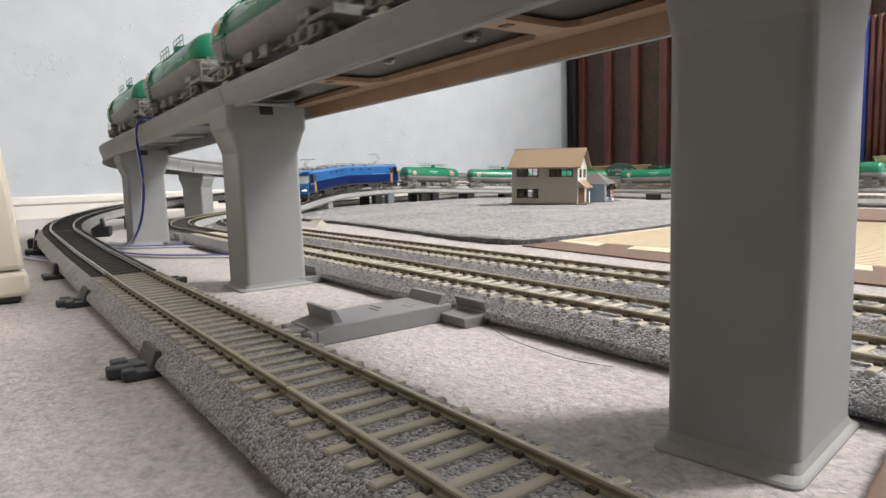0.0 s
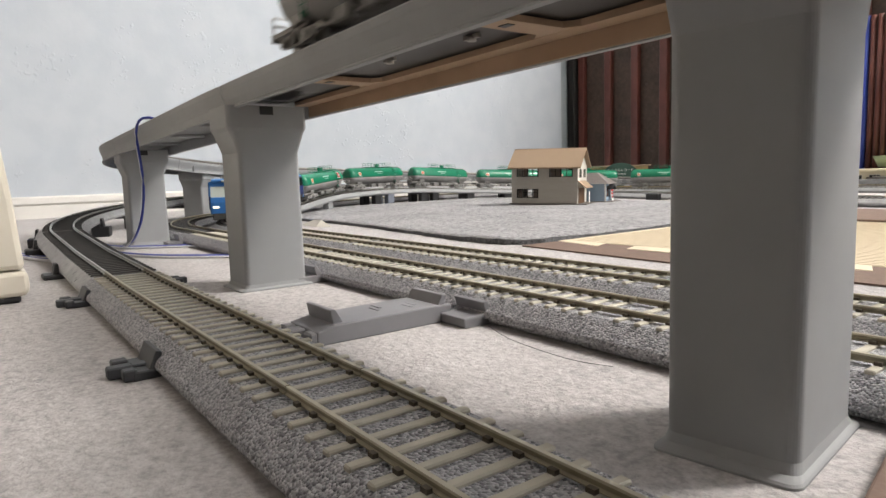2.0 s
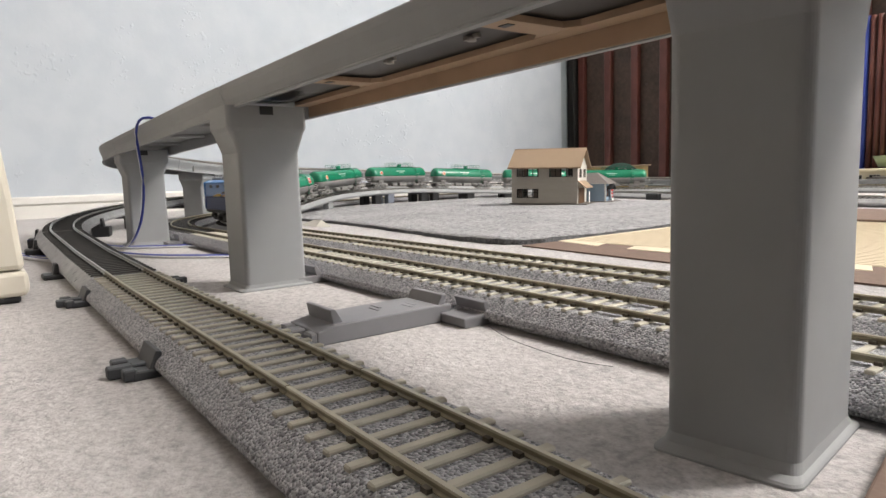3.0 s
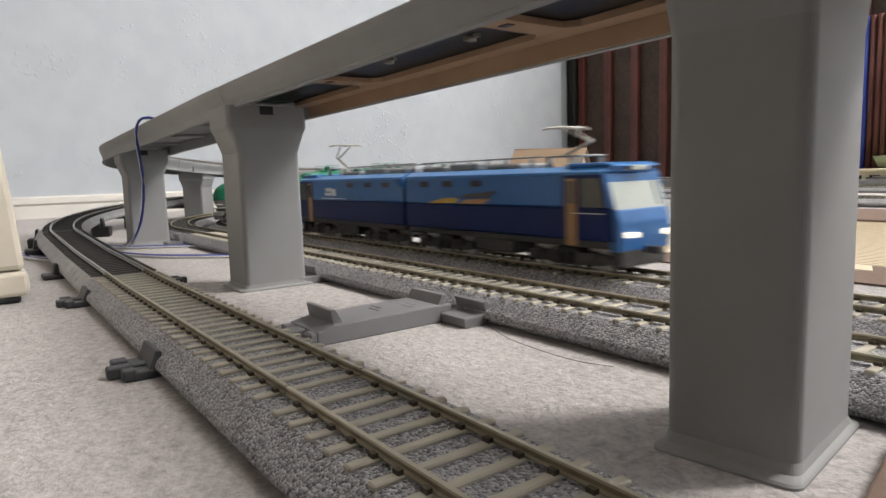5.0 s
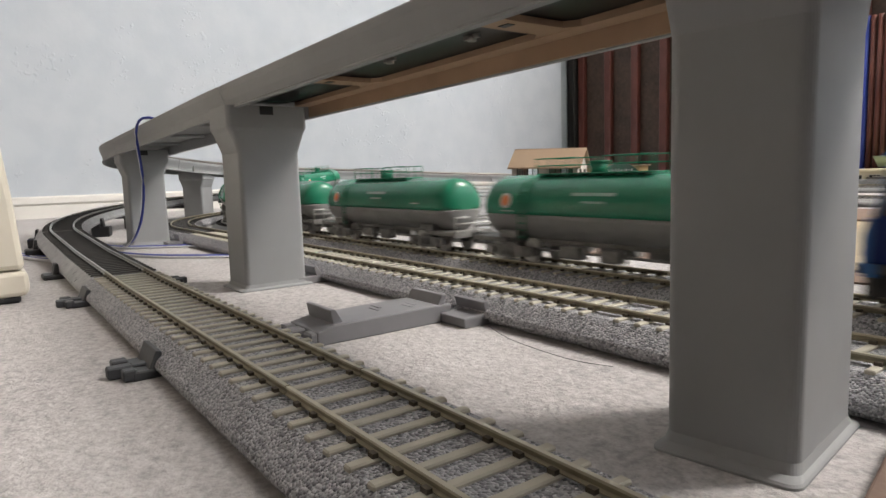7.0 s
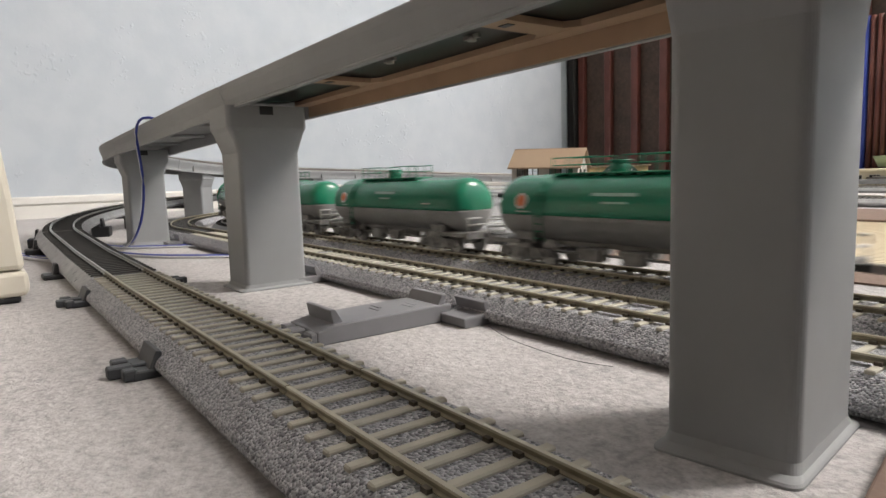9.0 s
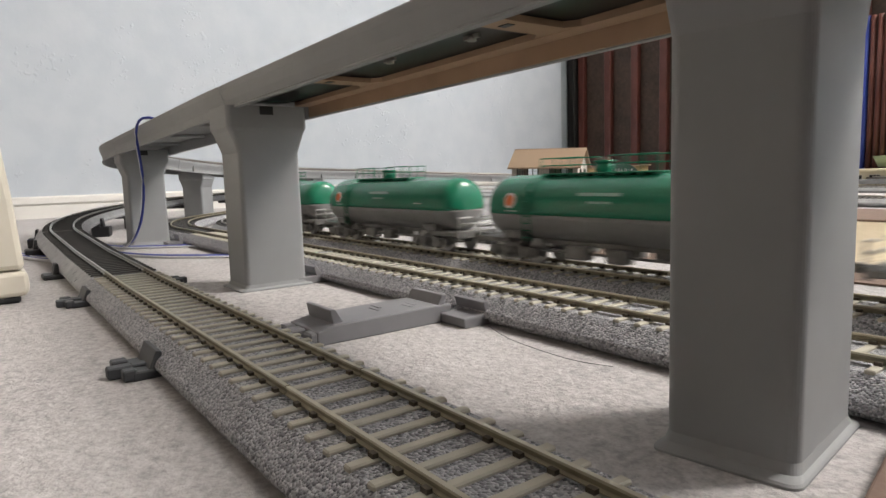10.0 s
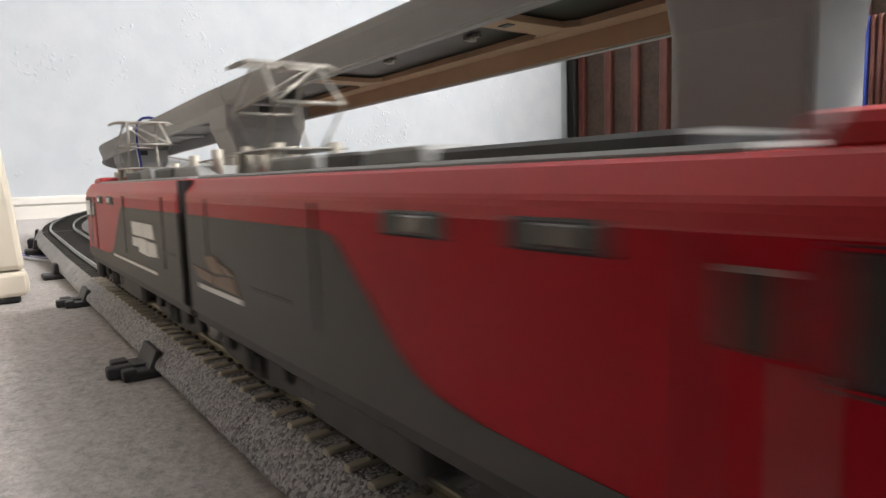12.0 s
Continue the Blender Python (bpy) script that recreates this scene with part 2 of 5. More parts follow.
def cyl(x, y, z, radius, length, axis="z", sides=16, top=None, bm=None):
    b = bmesh.new()
    bmesh.ops.create_cone(b, cap_ends=True, segments=sides, radius1=radius, radius2=radius if top is None else top, depth=length)
    turn = {"z": pose(x, y, z), "x": pose(x, y, z, 0, 90, 0), "y": pose(x, y, z, 90, 0, 0)}[axis]
    for f in b.faces:
        f.smooth = len(f.verts) == 4
    return join(bm or bmesh.new(), b, turn)


def spline(points, step=0.01):
    """A smooth even line through a few control points."""
    pts = [Vector(q) for q in points]
    pts = [2 * pts[0] - pts[1], *pts, 2 * pts[-1] - pts[-2]]
    out = []
    for a, b, c, d in zip(pts, pts[1:], pts[2:], pts[3:]):
        n = max(2, int((c - b).length / step))
        for k in range(n):
            t = k / n
            out.append(0.5 * (2 * b + (c - a) * t + (2 * a - 5 * b + 4 * c - d) * t * t + (3 * b - a - 3 * c + d) * t ** 3))
    out.append(pts[-2])
    return out


class Line:
    """A track's centre line, walked by distance."""
    def __init__(self, points):
        self.p = points
        self.s = [0.0]
        for a, b in zip(points, points[1:]):
            self.s.append(self.s[-1] + (b - a).length)
        self.length = self.s[-1]

    def at(self, s):
        arr = self.s
        lo, hi = 0, len(arr) - 2
        while lo < hi:
            mid = (lo + hi + 1) // 2
            if arr[mid] <= s:
                lo = mid
            else:
                hi = mid - 1
        a, b = self.p[lo], self.p[lo + 1]
        t = (s - arr[lo]) / (arr[lo + 1] - arr[lo])
        return a + (b - a) * t

    def frame_at(self, s):
        d = (self.at(s + 0.002) - self.at(s - 0.002)).normalized()
        return self.at(s), d, Vector((-d.y, d.x, 0)).normalized()

    def cut(self, s0, s1, step=0.008):
        n = max(1, int(round((s1 - s0) / step)))
        return [self.frame_at(s0 + (s1 - s0) * k / n) for k in range(n + 1)]


def sweep(profile, stations, bm=None, closed=True):
    """Pulls an outline (sideways, up) along stations of a Line."""
    bm = bm or bmesh.new()
    rings = [[bm.verts.new(q + n * u + Vector((0, 0, v))) for u, v in profile] for q, d, n in stations]
    k = len(profile)
    for r0, r1 in zip(rings, rings[1:]):
        for i in range(k if closed else k - 1):
            bm.faces.new((r0[i], r0[(i + 1) % k], r1[(i + 1) % k], r1[i]))
    if closed:
        bm.faces.new(rings[0])
        bm.faces.new(rings[-1][::-1])
    bmesh.ops.recalc_face_normals(bm, faces=bm.faces[:])
    return bm


def arc(cx, cy, r, a0, a1, z0, z1, n=40):
    """Points round a centre, angles in degrees from +x, with an even climb."""
    return [Vector((cx + r * math.cos(radians(a0 + (a1 - a0) * k / n)), cy + r * math.sin(radians(a0 + (a1 - a0) * k / n)),
                    z0 + (z1 - z0) * k / n)) for k in range(n + 1)]


# ---- the room ----
WX = -1.33
part("floor", box(-1.45, 2.6, -0.26, 3.2, -0.02, 0.0), M["carpet"])
tagged(bpy.data.objects["floor"], "light grey flecked needle-felt carpet", "floor", kind="structure")
# the two south walls are unseen, added to hold bounce off near faces
for nm, b in (("wall_west", (WX - 0.12, WX, -0.26, 1.42, 0, 2.4)), ("wall_south", (-0.055, 2.6, -0.26, -0.016, 0, 2.4)), ("wall_southwest", (WX, -0.055, -0.26, -0.14, 0, 2.4)),
              ("wall_east", (2.6, 2.72, -0.26, 3.2, 0, 2.4)), ("wall_north", (-2.2, 2.6, 3.2, 3.32, 0, 2.4)),
              ("wall_recess", (-2.32, -2.2, 1.42, 3.2, 0, 2.4)), ("wall_return", (-2.2, WX - 0.12, 1.30, 1.42, 0, 2.4))):
    tagged(part(nm, box(*b), M["blocker" if nm == "wall_south" else "dim_wall" if nm == "wall_southwest" else "wall"]), "unseen wall added behind the camera to control bounced light" if nm.startswith("wall_south") else "pale blue textured wallpaper wall", "wall", kind="structure")
tagged(part("floor_recess", box(-2.2, -1.45, 1.42, 3.2, -0.02, 0.0), M["carpet"]), "grey carpet in the recess", "floor", kind="structure")
tagged(part("ceiling", box(-2.32, 2.72, -0.26, 3.32, 2.4, 2.5), M["ceiling"]), "plain white ceiling", "ceiling", kind="structure")
bm = prism([(WX, 0.0), (WX + 0.012, 0.0), (WX + 0.012, 0.0222), (WX + 0.007, 0.0228), (WX + 0.007, 0.0248), (WX + 0.011, 0.0254), (WX + 0.011, 0.0355), (WX + 0.007, 0.0385), (WX, 0.0385)],
           "y", -0.14, 1.42)
tagged(part("baseboard", bm, M["skirt"]), "white grooved baseboard along the wall", "baseboard", kind="structure")

# ---- track lines ----
ZR = 0.012
X_END = 1.75
A = Line([Vector((X_END, 0.0567, ZR)), Vector((-0.3, 0.0567, ZR)), Vector((-0.45, 0.0567, 0.0140)), Vector((-0.592, 0.0567, 0.0185))]
         + arc(-0.592, 0.5797, 0.523, -90, -140, 0.0185, 0.034, 20)[1:-2]
         + spline([(-0.9926, 0.2435, 0.034), (-1.10, 0.37, 0.036), (-1.17, 0.50, 0.036), (-1.22, 0.68, 0.035), (-1.225, 0.85, 0.031), (-1.18, 1.02, 0.025), (-1.09, 1.15, 0.020)]))
B = Line([Vector((X_END, 0.1629, ZR))] + spline([(-0.56, 0.1629, ZR), (-0.68, 0.167, ZR), (-0.80, 0.207, ZR), (-0.92, 0.30, ZR), (-1.03, 0.43, ZR), (-1.10, 0.56, ZR),
                   (-1.13, 0.68, ZR), (-1.135, 0.82, ZR), (-1.10, 0.99, ZR), (-1.0, 1.145, ZR), (-0.81, 1.262, ZR), (-0.45, 1.285, ZR), (0.0, 1.265, ZR), (0.4, 1.235, ZR)]))
C = Line([Vector((X_END, 0.2148, ZR))] + spline([(-0.56, 0.2148, ZR), (-0.68, 0.2175, 0.0125), (-0.78, 0.271, 0.014), (-0.875, 0.366, 0.018), (-0.965, 0.465, 0.027),
                   (-1.02, 0.56, 0.031), (-1.055, 0.69, 0.031), (-1.065, 0.83, 0.0245), (-1.02, 0.98, 0.018), (-0.92, 1.12, 0.012), (-0.75, 1.21, 0.0115),
                   (-0.45, 1.23, 0.0115), (0.0, 1.20, 0.0115), (0.6, 1.14, 0.0115)]))
V = Line([Vector((X_END, 0.126, 0.102)), Vector((-0.1, 0.126, 0.1005)), Vector((-0.35, 0.126, 0.0985))] + spline([(-0.60, 0.126, 0.0930), (-0.71, 0.129, 0.0900), (-0.82, 0.160, 0.0855), (-0.92, 0.236, 0.0795),
                   (-1.0, 0.34, 0.073), (-1.08, 0.47, 0.068), (-1.135, 0.65, 0.062), (-1.145, 0.82, 0.054), (-1.10, 0.99, 0.045), (-1.05, 1.16, 0.034), (-0.87, 1.315, 0.024),
                   (-0.45, 1.375, 0.018), (0.0, 1.375, 0.0175), (0.5, 1.375, 0.0175)]))
D = Line(spline([(0.6, 0.780, 0.0115), (-0.270, 0.850, 0.0125), (-0.600, 0.930, 0.0125), (-0.730, 0.966, 0.0125), (-0.87, 1.013, 0.0125)]))
A_JOIN = X_END + 0.345
BED = [(-0.0185, -0.0112), (0.0185, -0.0112), (0.0185, -0.0096), (0.0204, -0.0096), (0.0206, -0.0088), (0.0200, -0.0074), (0.0156, -0.0034), (0.0143, -0.0026), (-0.0143, -0.0026), (-0.0156, -0.0034), (-0.0200, -0.0074), (-0.0206, -0.0088), (-0.0204, -0.0096), (-0.0185, -0.0096)]
RAILP = [(-0.0008, -0.0018), (0.0008, -0.0018), (0.0008, -0.0016), (0.00025, -0.0013), (0.00025, -0.0006), (0.00048, -0.00045), (0.00045, 0.0), (-0.00045, 0.0), (-0.00048, -0.00045), (-0.00025, -0.0006), (-0.00025, -0.0013), (-0.0008, -0.0016)]
PITCH = 0.00733


def sleeper_mesh():
    bm = box(-0.0011, 0.0011, -0.0148, 0.0148, -0.0031, -0.0019, 0.0003)
    for y in (-0.0087, 0.0087):
        for o in (-0.0013, 0.0013):
            box(-0.0008, 0.0008, y + o - 0.0005, y + o + 0.0005, -0.0020, -0.0011, 0, bm)
    for f in bm.faces:
        f.material_index = 1 if f.calc_center_median().z > -0.00182 else 0
    me = bpy.data.meshes.new("sleeper")
    bm.to_mesh(me)
    bm.free()
    return me


SLEEPER = {"sleeper": sleeper_mesh(), "sleeper_dark": sleeper_mesh()}
for k, me in SLEEPER.items():
    me.materials.append(M[k])
    me.materials.append(M["spike"] if k == "sleeper" else M[k])


def track(line, s0, s1, label, bed="bed", top="bed", rail="rail", wood="sleeper", sleepers=True, group="model railway tracks"):
    t = thing("track_section", pose(*line.at(s0)), label, "model track", group)
    inv = Matrix.Translation(-line.at(s0))
    st = line.cut(s0 + 0.0002, s1 - 0.0002)
    def under(bm):
        bmesh.ops.transform(bm, matrix=inv, verts=bm.verts[:])
        return bm
    part("roadbed", under(sweep(BED, st)), M[bed], t, "grey roadbed with sloped granular shoulders")
    if top != bed:
        part("ballast", under(sweep([(-0.0140, -0.0030), (0.0140, -0.0030), (0.0137, -0.00235), (-0.0137, -0.00235)], st)), M[top], t, "dark brown ballast strip")
    for side in (-1, 1):
        bm = under(sweep([(u + side * 0.0087, v) for u, v in RAILP], st))
        for i, f in enumerate(bm.faces):
            f.material_index = 0 if i % 12 in (5, 6, 7) else 1
        ob = part("rail", bm, M[rail], t, "dull tarnished metal rail")
        ob.data.materials.append(M["rail_web"] if rail == "rail" else M[rail])
    n = int((s1 - s0) / PITCH) if sleepers else 0
    for k in range(n):
        q, d, nn = line.frame_at(s0 + (k + 0.5) * PITCH)
        shared("sleeper", SLEEPER[wood], t, inv @ Matrix.Translation(q) @ Matrix.Rotation(math.atan2(d.y, d.x), 4, "Z"))
    return t


def run(line, s0, s1, length, label, **kw):
    n = max(1, round((s1 - s0) / length))
    for k in range(n):
        track(line, s0 + (s1 - s0) * k / n, s0 + (s1 - s0) * (k + 1) / n, label, **kw)


PALE = "straight model track with pale sleepers on grey granular roadbed"
DARK = "curved model track with black sleepers on grey roadbed"
X0 = X_END - 0.55
run(A, X0, A_JOIN, 0.245, PALE)
run(A, A_JOIN, A.length - 0.05, 0.30, DARK, bed="bed_side", top="ballast_dark", rail="rail_bright", wood="sleeper_dark")
run(B, X0, X_END + 0.58, 0.246, PALE)
run(B, X_END + 0.58, B.length - 0.05, 0.29, DARK, bed="bed", top="ballast_dark", rail="rail", wood="sleeper_dark")
run(C, X0, X_END + 0.62, 0.246, PALE)
run(C, X_END + 0.62, C.length - 0.02, 0.29, DARK, bed="pier", top="ballast_dark", rail="rail_bright", wood="sleeper_dark")
run(D, 0.05, D.length, 0.25, "straight model siding with black sleepers on grey roadbed", bed="bed_side", top="ballast_dark", rail="rail_bright", wood="sleeper_dark")
for ln in (A, B, C):
    run(ln, 0.02, X0, 1.2, PALE, sleepers=False)


# ---- the viaduct ----
def pier(x, y, top, turn=0.0, label="tall matt grey viaduct pier with flared head", neck=0.0222, hx=0.0132, hy=0.0155):
    t = thing("viaduct_pier", pose(x, y, 0, 0, 0, turn), label, "bridge pier", "viaduct piers")
    bm = bmesh.new()
    rows = [(hx + 0.0015, hy + 0.0036, 0.0), (hx + 0.0015, hy + 0.0036, 0.0005), (hx + 0.0012, hy + 0.0032, 0.0009), (hx + 0.0005, hy + 0.0012, 0.0015), (hx + 0.0001, hy + 0.0002, 0.0032), (hx + 0.0004, hy - 0.0002, top - neck),
            (hx + 0.0006, hy + 0.0035, top - neck + 0.0100), (hx + 0.0010, hy + 0.0046, top - neck + 0.0118), (hx + 0.0010, hy + 0.0046, top)]
    rings = []
    for sx, sy, z in rows:
        c = 0.0024
        ring = []
        for qx, qy, a0 in ((1, 1, 0), (-1, 1, 90), (-1, -1, 180), (1, -1, 270)):
            for k in range(8):
                a = radians(a0 + 90 * k / 7)
                ring.append(bm.verts.new((qx * (sx - c) + c * math.cos(a), qy * (sy - c) + c * math.sin(a), z)))
        rings.append(ring)
    for r0, r1 in zip(rings, rings[1:]):
        for i in range(32):
            bm.faces.new((r0[i], r0[(i + 1) % 32], r1[(i + 1) % 32], r1[i]))
    bm.faces.new(rings[0][::-1])
    bm.faces.new(rings[-1])
    part("column", bm, M["pier"], t)
    part("socket", box(hx + 0.0009, hx + 0.0016, -0.0040, 0.0025, top - 0.0042, top - 0.0002), M["black"], t, "small dark square socket")
    return t


DECK = 0.0130


def viaduct(s0, s1, label, tan=True, ties=None):
    t = thing("viaduct_section", pose(*V.at(s0)), label, "model viaduct", "viaduct spans")
    inv = Matrix.Translation(-V.at(s0))
    st = V.cut(s0 + 0.0004, s1 - 0.0004)
    def under(bm):
        bmesh.ops.transform(bm, matrix=inv, verts=bm.verts[:])
        return bm
    for side in (-1, 1):
        low = -0.0105 if tan and side > 0 else -DECK
        o = [(0.0252, 0.0012), (0.0256, 0.0006), (0.0254, -0.0018), (0.0246, -0.0042), (0.0238, -0.0062), (0.0232, -0.0085), (0.0231, low + 0.0012), (0.0238, low + 0.0006), (0.0238, low), (0.0212, low), (0.0212, 0.0004), (0.0220, 0.0012)]
        part("side_girder", under(sweep([(u * side, v) for u, v in o], st)), M["pier"], t, "grey moulded parapet girder")
    part("deck_lining", under(sweep([(-0.0211, -0.0126), (-0.0204, -0.0126), (-0.0204, -0.0060), (-0.0211, -0.0060)], st)), M["ply" if tan else "pier"], t, "tan lining strip inside the girder" if tan else "")
    part("deck_lining", under(sweep([(0.0211, -0.0100), (0.0204, -0.0100), (0.0204, -0.0060), (0.0211, -0.0060)], st)), M["ply" if tan else "pier"], t, "tan lining strip inside the girder" if tan else "")
    part("deck", under(sweep([(-0.0211, -0.0050), (0.0211, -0.0050), (0.0211, -0.0030), (-0.0211, -0.0030)], st)), M["underside" if tan else "pier"], t, "black glossy deck seen from below" if tan else "grey deck")
    part("roadbed", under(sweep([(-0.0170, -0.0031), (0.0170, -0.0031), (0.0150, 0.0046), (-0.0150, 0.0046)], st)), M["ballast_dark"], t, "dark roadbed on the deck")
    n = max(1, round((s1 - s0) / 0.085))
    if tan:
        for lo, hi in ((-0.0203, -0.0150), (0.0128, 0.0203)):
            part("soffit_strip", under(sweep([(-lo, -0.0072), (-hi, -0.0072), (-hi, -0.0052), (-lo, -0.0052)], st)), M["ply"], t, "tan soffit board along the girder")
    for s in ties or [s0 + (k + 0.5) * (s1 - s0) / n for k in range(n)]:
        q, d, nn = V.frame_at(s)
        m = inv @ Matrix.Translation(q) @ Matrix.Rotation(math.atan2(d.y, d.x), 4, "Z")
        if tan:
            # a board with flared ends and a small slot, lying across the opening
            wide, y0, y1 = 0.0047, 0.0150, -0.0128
            tie = prism([(-wide, y0), (wide, y0), (wide + 0.0005, y1 + 0.003), (wide + 0.0045, y1), (-wide - 0.0045, y1), (-wide - 0.0005, y1 + 0.003)], "z", -0.0071, -0.0053)
            part("cross_tie", tie, M["ply"], t, "tan wooden cross tie").matrix_basis = m
            part("slot", box(-0.0020, 0.0020, 0.0052, 0.0078, -0.0073, -0.0070), M["underside"], t, "small dark slot in the tie").matrix_basis = m
        else:
            part("cross_tie", box(-0.0045, 0.0045, -0.0204, 0.0204, -0.0072, -0.0051, 0.0004), M["pier"], t).matrix_basis = m
        if not tan and s0 > 2.5:
            for side in (-1, 1):
                part("rib", box(-0.0010, 0.0010, side * 0.0243 - 0.0014, side * 0.0243 + 0.0014, -0.0120, -0.0040), M["pier"], t).matrix_basis = m
    for side in (-1, 1):
        part("rail", under(sweep([(u + side * 0.0087, v + 0.0065) for u, v in RAILP], st)), M["rail_bright"], t)
    return t


PIERS = ((-0.0617, 0.1217, 8.0), (-0.3169, 0.1185, 0.0), (-0.6213, 0.1235, 0.0))
for x, y, turn in PIERS:
    pier(x, y, V.at(X_END - x).z - 0.0092, turn, neck=0.0140 if turn else 0.0222, hx=0.0118 if turn else 0.0132, hy=0.0160 if turn else 0.0155)
for s in (2.73, 3.02, 3.30):
    q, d, nn = V.frame_at(s)
    pier(q.x, q.y, q.z - 0.0092, math.degrees(math.atan2(d.y, d.x)), "grey viaduct pier beneath the curved descending span")
cuts = [0.1, 0.6, 1.1, 1.565, 1.815, 2.067, 2.371, 2.64, 2.89, 3.16, 3.43, 3.70, 3.97, 4.25, 4.6, 5.0]
for s0, s1 in zip(cuts, cuts[1:]):
    viaduct(s0, s1, "grey model railway viaduct span with tan lining" if s1 < 2.2 else "grey model railway viaduct span, curved and descending",
            s1 < 2.2, [1.8815, 1.9875] if s0 == 1.815 else None)

# ---- the rug and the puzzle mats ----
def ragged(x0, x1, y0, y1, z, bump, seed):
    """A thick soft sheet with an uneven outline, a rounded rim and a bulge at its loose corner (x1, y0)."""
    rnd = random.Random(seed)
    bm = bmesh.new()
    nx, ny, r = 90, 60, 0.030
    def warp(u, v, push):
        x, y = x0 + (x1 - x0) * u, y0 + (y1 - y0) * v
        y += 0.026 * (1 - v) * math.sin(math.pi * min(1.0, u / 0.90)) ** 1.2 * (1 if u < 0.90 else 0)
        cx, cy = x1 - r, y0 + r
        if x > cx and y < cy:
            k = max(abs(x - cx), abs(y - cy)) / max(1e-6, math.hypot(x - cx, y - cy))
            x, y = cx + (x - cx) * k, cy + (y - cy) * k
        return x + push * (2 * u - 1), y + push * (2 * v - 1)
    def lift(x, y):
        near = math.exp(-((x - (x1 - 0.035)) ** 2 + (y - y0 - 0.02) ** 2) / 0.0012)
        return z + 0.0022 * near + 0.0009 * noise.noise(Vector((x * 60, y * 60, seed)))
    grid = []
    for i in range(nx + 1):
        row = []
        for j in range(ny + 1):
            edge = i in (0, nx) or j in (0, ny)
            x, y = warp(i / nx, j / ny, rnd.uniform(-bump, bump) if edge else 0.0)
            row.append(bm.verts.new((x, y, lift(x, y) - (0.0010 if edge else 0.0))))
        grid.append(row)
    for i in range(nx):
        for j in range(ny):
            bm.faces.new((grid[i][j], grid[i + 1][j], grid[i + 1][j + 1], grid[i][j + 1])).smooth = True
    rim = [grid[i][0] for i in range(nx + 1)] + [grid[nx][j] for j in range(1, ny + 1)] + [grid[i][ny] for i in range(nx - 1, -1, -1)] + [grid[0][j] for j in range(ny - 1, 0, -1)]
    low = [bm.verts.new((v.co.x, v.co.y, 0.0002)) for v in rim]
    n = len(rim)
    for i in range(n):
        f = bm.faces.new((rim[i], low[i], low[(i + 1) % n], rim[(i + 1) % n]))
        f.material_index = 1
    bmesh.ops.recalc_face_normals(bm, faces=bm.faces[:])
    return bm


rug = tagged(part("rug", ragged(-1.02, -0.3375, 0.3135, 0.842, 0.0040, 0.0016, 3), M["rug"]), "thick grey pile rug with a dark frayed edge", "rug")
rug.data.materials.append(M["rug_edge"])


def teeth(x0, x1, y, deep, step):
    """The dovetailed edge of a puzzle mat from x0 to x1."""
    pts, x = [], x0
    while x < x1 - step:
        pts += [(x, y), (x + step * 0.56, y), (x + step * 0.44, y + deep), (x + step * 0.90, y + deep), (x + step * 1.0, y)]
        x += step
    return pts + [(x1, y)]


edge = [(-0.3345, 0.352), (-0.321, 0.3495)] + teeth(-0.321, 0.5, 0.3430, 0.0170, 0.0560)[1:]
tagged(part("brown_puzzle_mat", prism([(-0.336, 0.3165), (-0.2, 0.3100), (0.5, 0.300)] + edge[::-1], "z", 0.0002, 0.0011), M["brown_mat"]), "brown foam puzzle mat with dovetailed edge", "floor mat")
tagged(part("cream_puzzle_mat", prism([(u, v + 0.0006) for u, v in edge] + [(0.5, 0.62), (-0.3345, 0.62)], "z", 0.0002, 0.0014), M["cream_mat"]), "cream ribbed foam puzzle mat", "floor mat")
tagged(part("brown_puzzle_mat", box(-0.3345, 0.5, 0.622, 0.765, 0.0002, 0.0032, 0.0006), M["brown_mat"]), "brown foam puzzle mat in front of the station tracks", "floor mat")
tagged(part("brown_puzzle_mat", prism([(-0.0340, 0.0900), (0.10, 0.0900), (0.10, 0.1380), (-0.0432, 0.1380)], "z", 0.0002, 0.0036, 0.0006), M["brown_mat"]), "brown foam mat lying on the carpet beside the pier", "floor mat")
ribs = bmesh.new()
for k in range(44):
    box(-0.328, 0.2, 0.362 + 0.0059 * k, 0.3626 + 0.0059 * k, 0.0013, 0.0017, 0, ribs)
part("ribs", ribs, M["cream_mat"], bpy.data.objects["cream_puzzle_mat"], "fine moulded ribs")


# ---- vehicles: x forward, z = 0 on the rail head ----
M["tank_green"] = mat("glossy_green_paint", (0.012, 0.20, 0.105), (0.010, 0.17, 0.09), 40, 0.24, 0, 0.0, 0, None, 0.55)
M["tank_grey"] = mat("weathered_grey_paint", (0.27, 0.268, 0.262), (0.20, 0.198, 0.195), 90, 0.5)
M["frame_grey"] = mat("dusty_grey_underframe", (0.29, 0.28, 0.27), (0.12, 0.117, 0.112), 300, 0.5)
M["pale_rail"] = mat("pale_grey_railing", (0.62, 0.61, 0.59), (0.5, 0.49, 0.48), 200, 0.5)
M["bogie"] = mat("dirty_dark_bogie", (0.055, 0.052, 0.05), (0.03, 0.03, 0.03), 300, 0.6)
M["wheel"] = mat("nickel_wheel_tread", (0.55, 0.54, 0.52), (0.35, 0.34, 0.33), 300, 0.3, 0.9)
M["emblem"] = mat("orange_red_emblem", (0.72, 0.24, 0.06), (0.6, 0.12, 0.04), 300, 0.5)
M["red_panel"] = mat("red_placard", (0.55, 0.03, 0.02), (0.45, 0.03, 0.02), 300, 0.5)
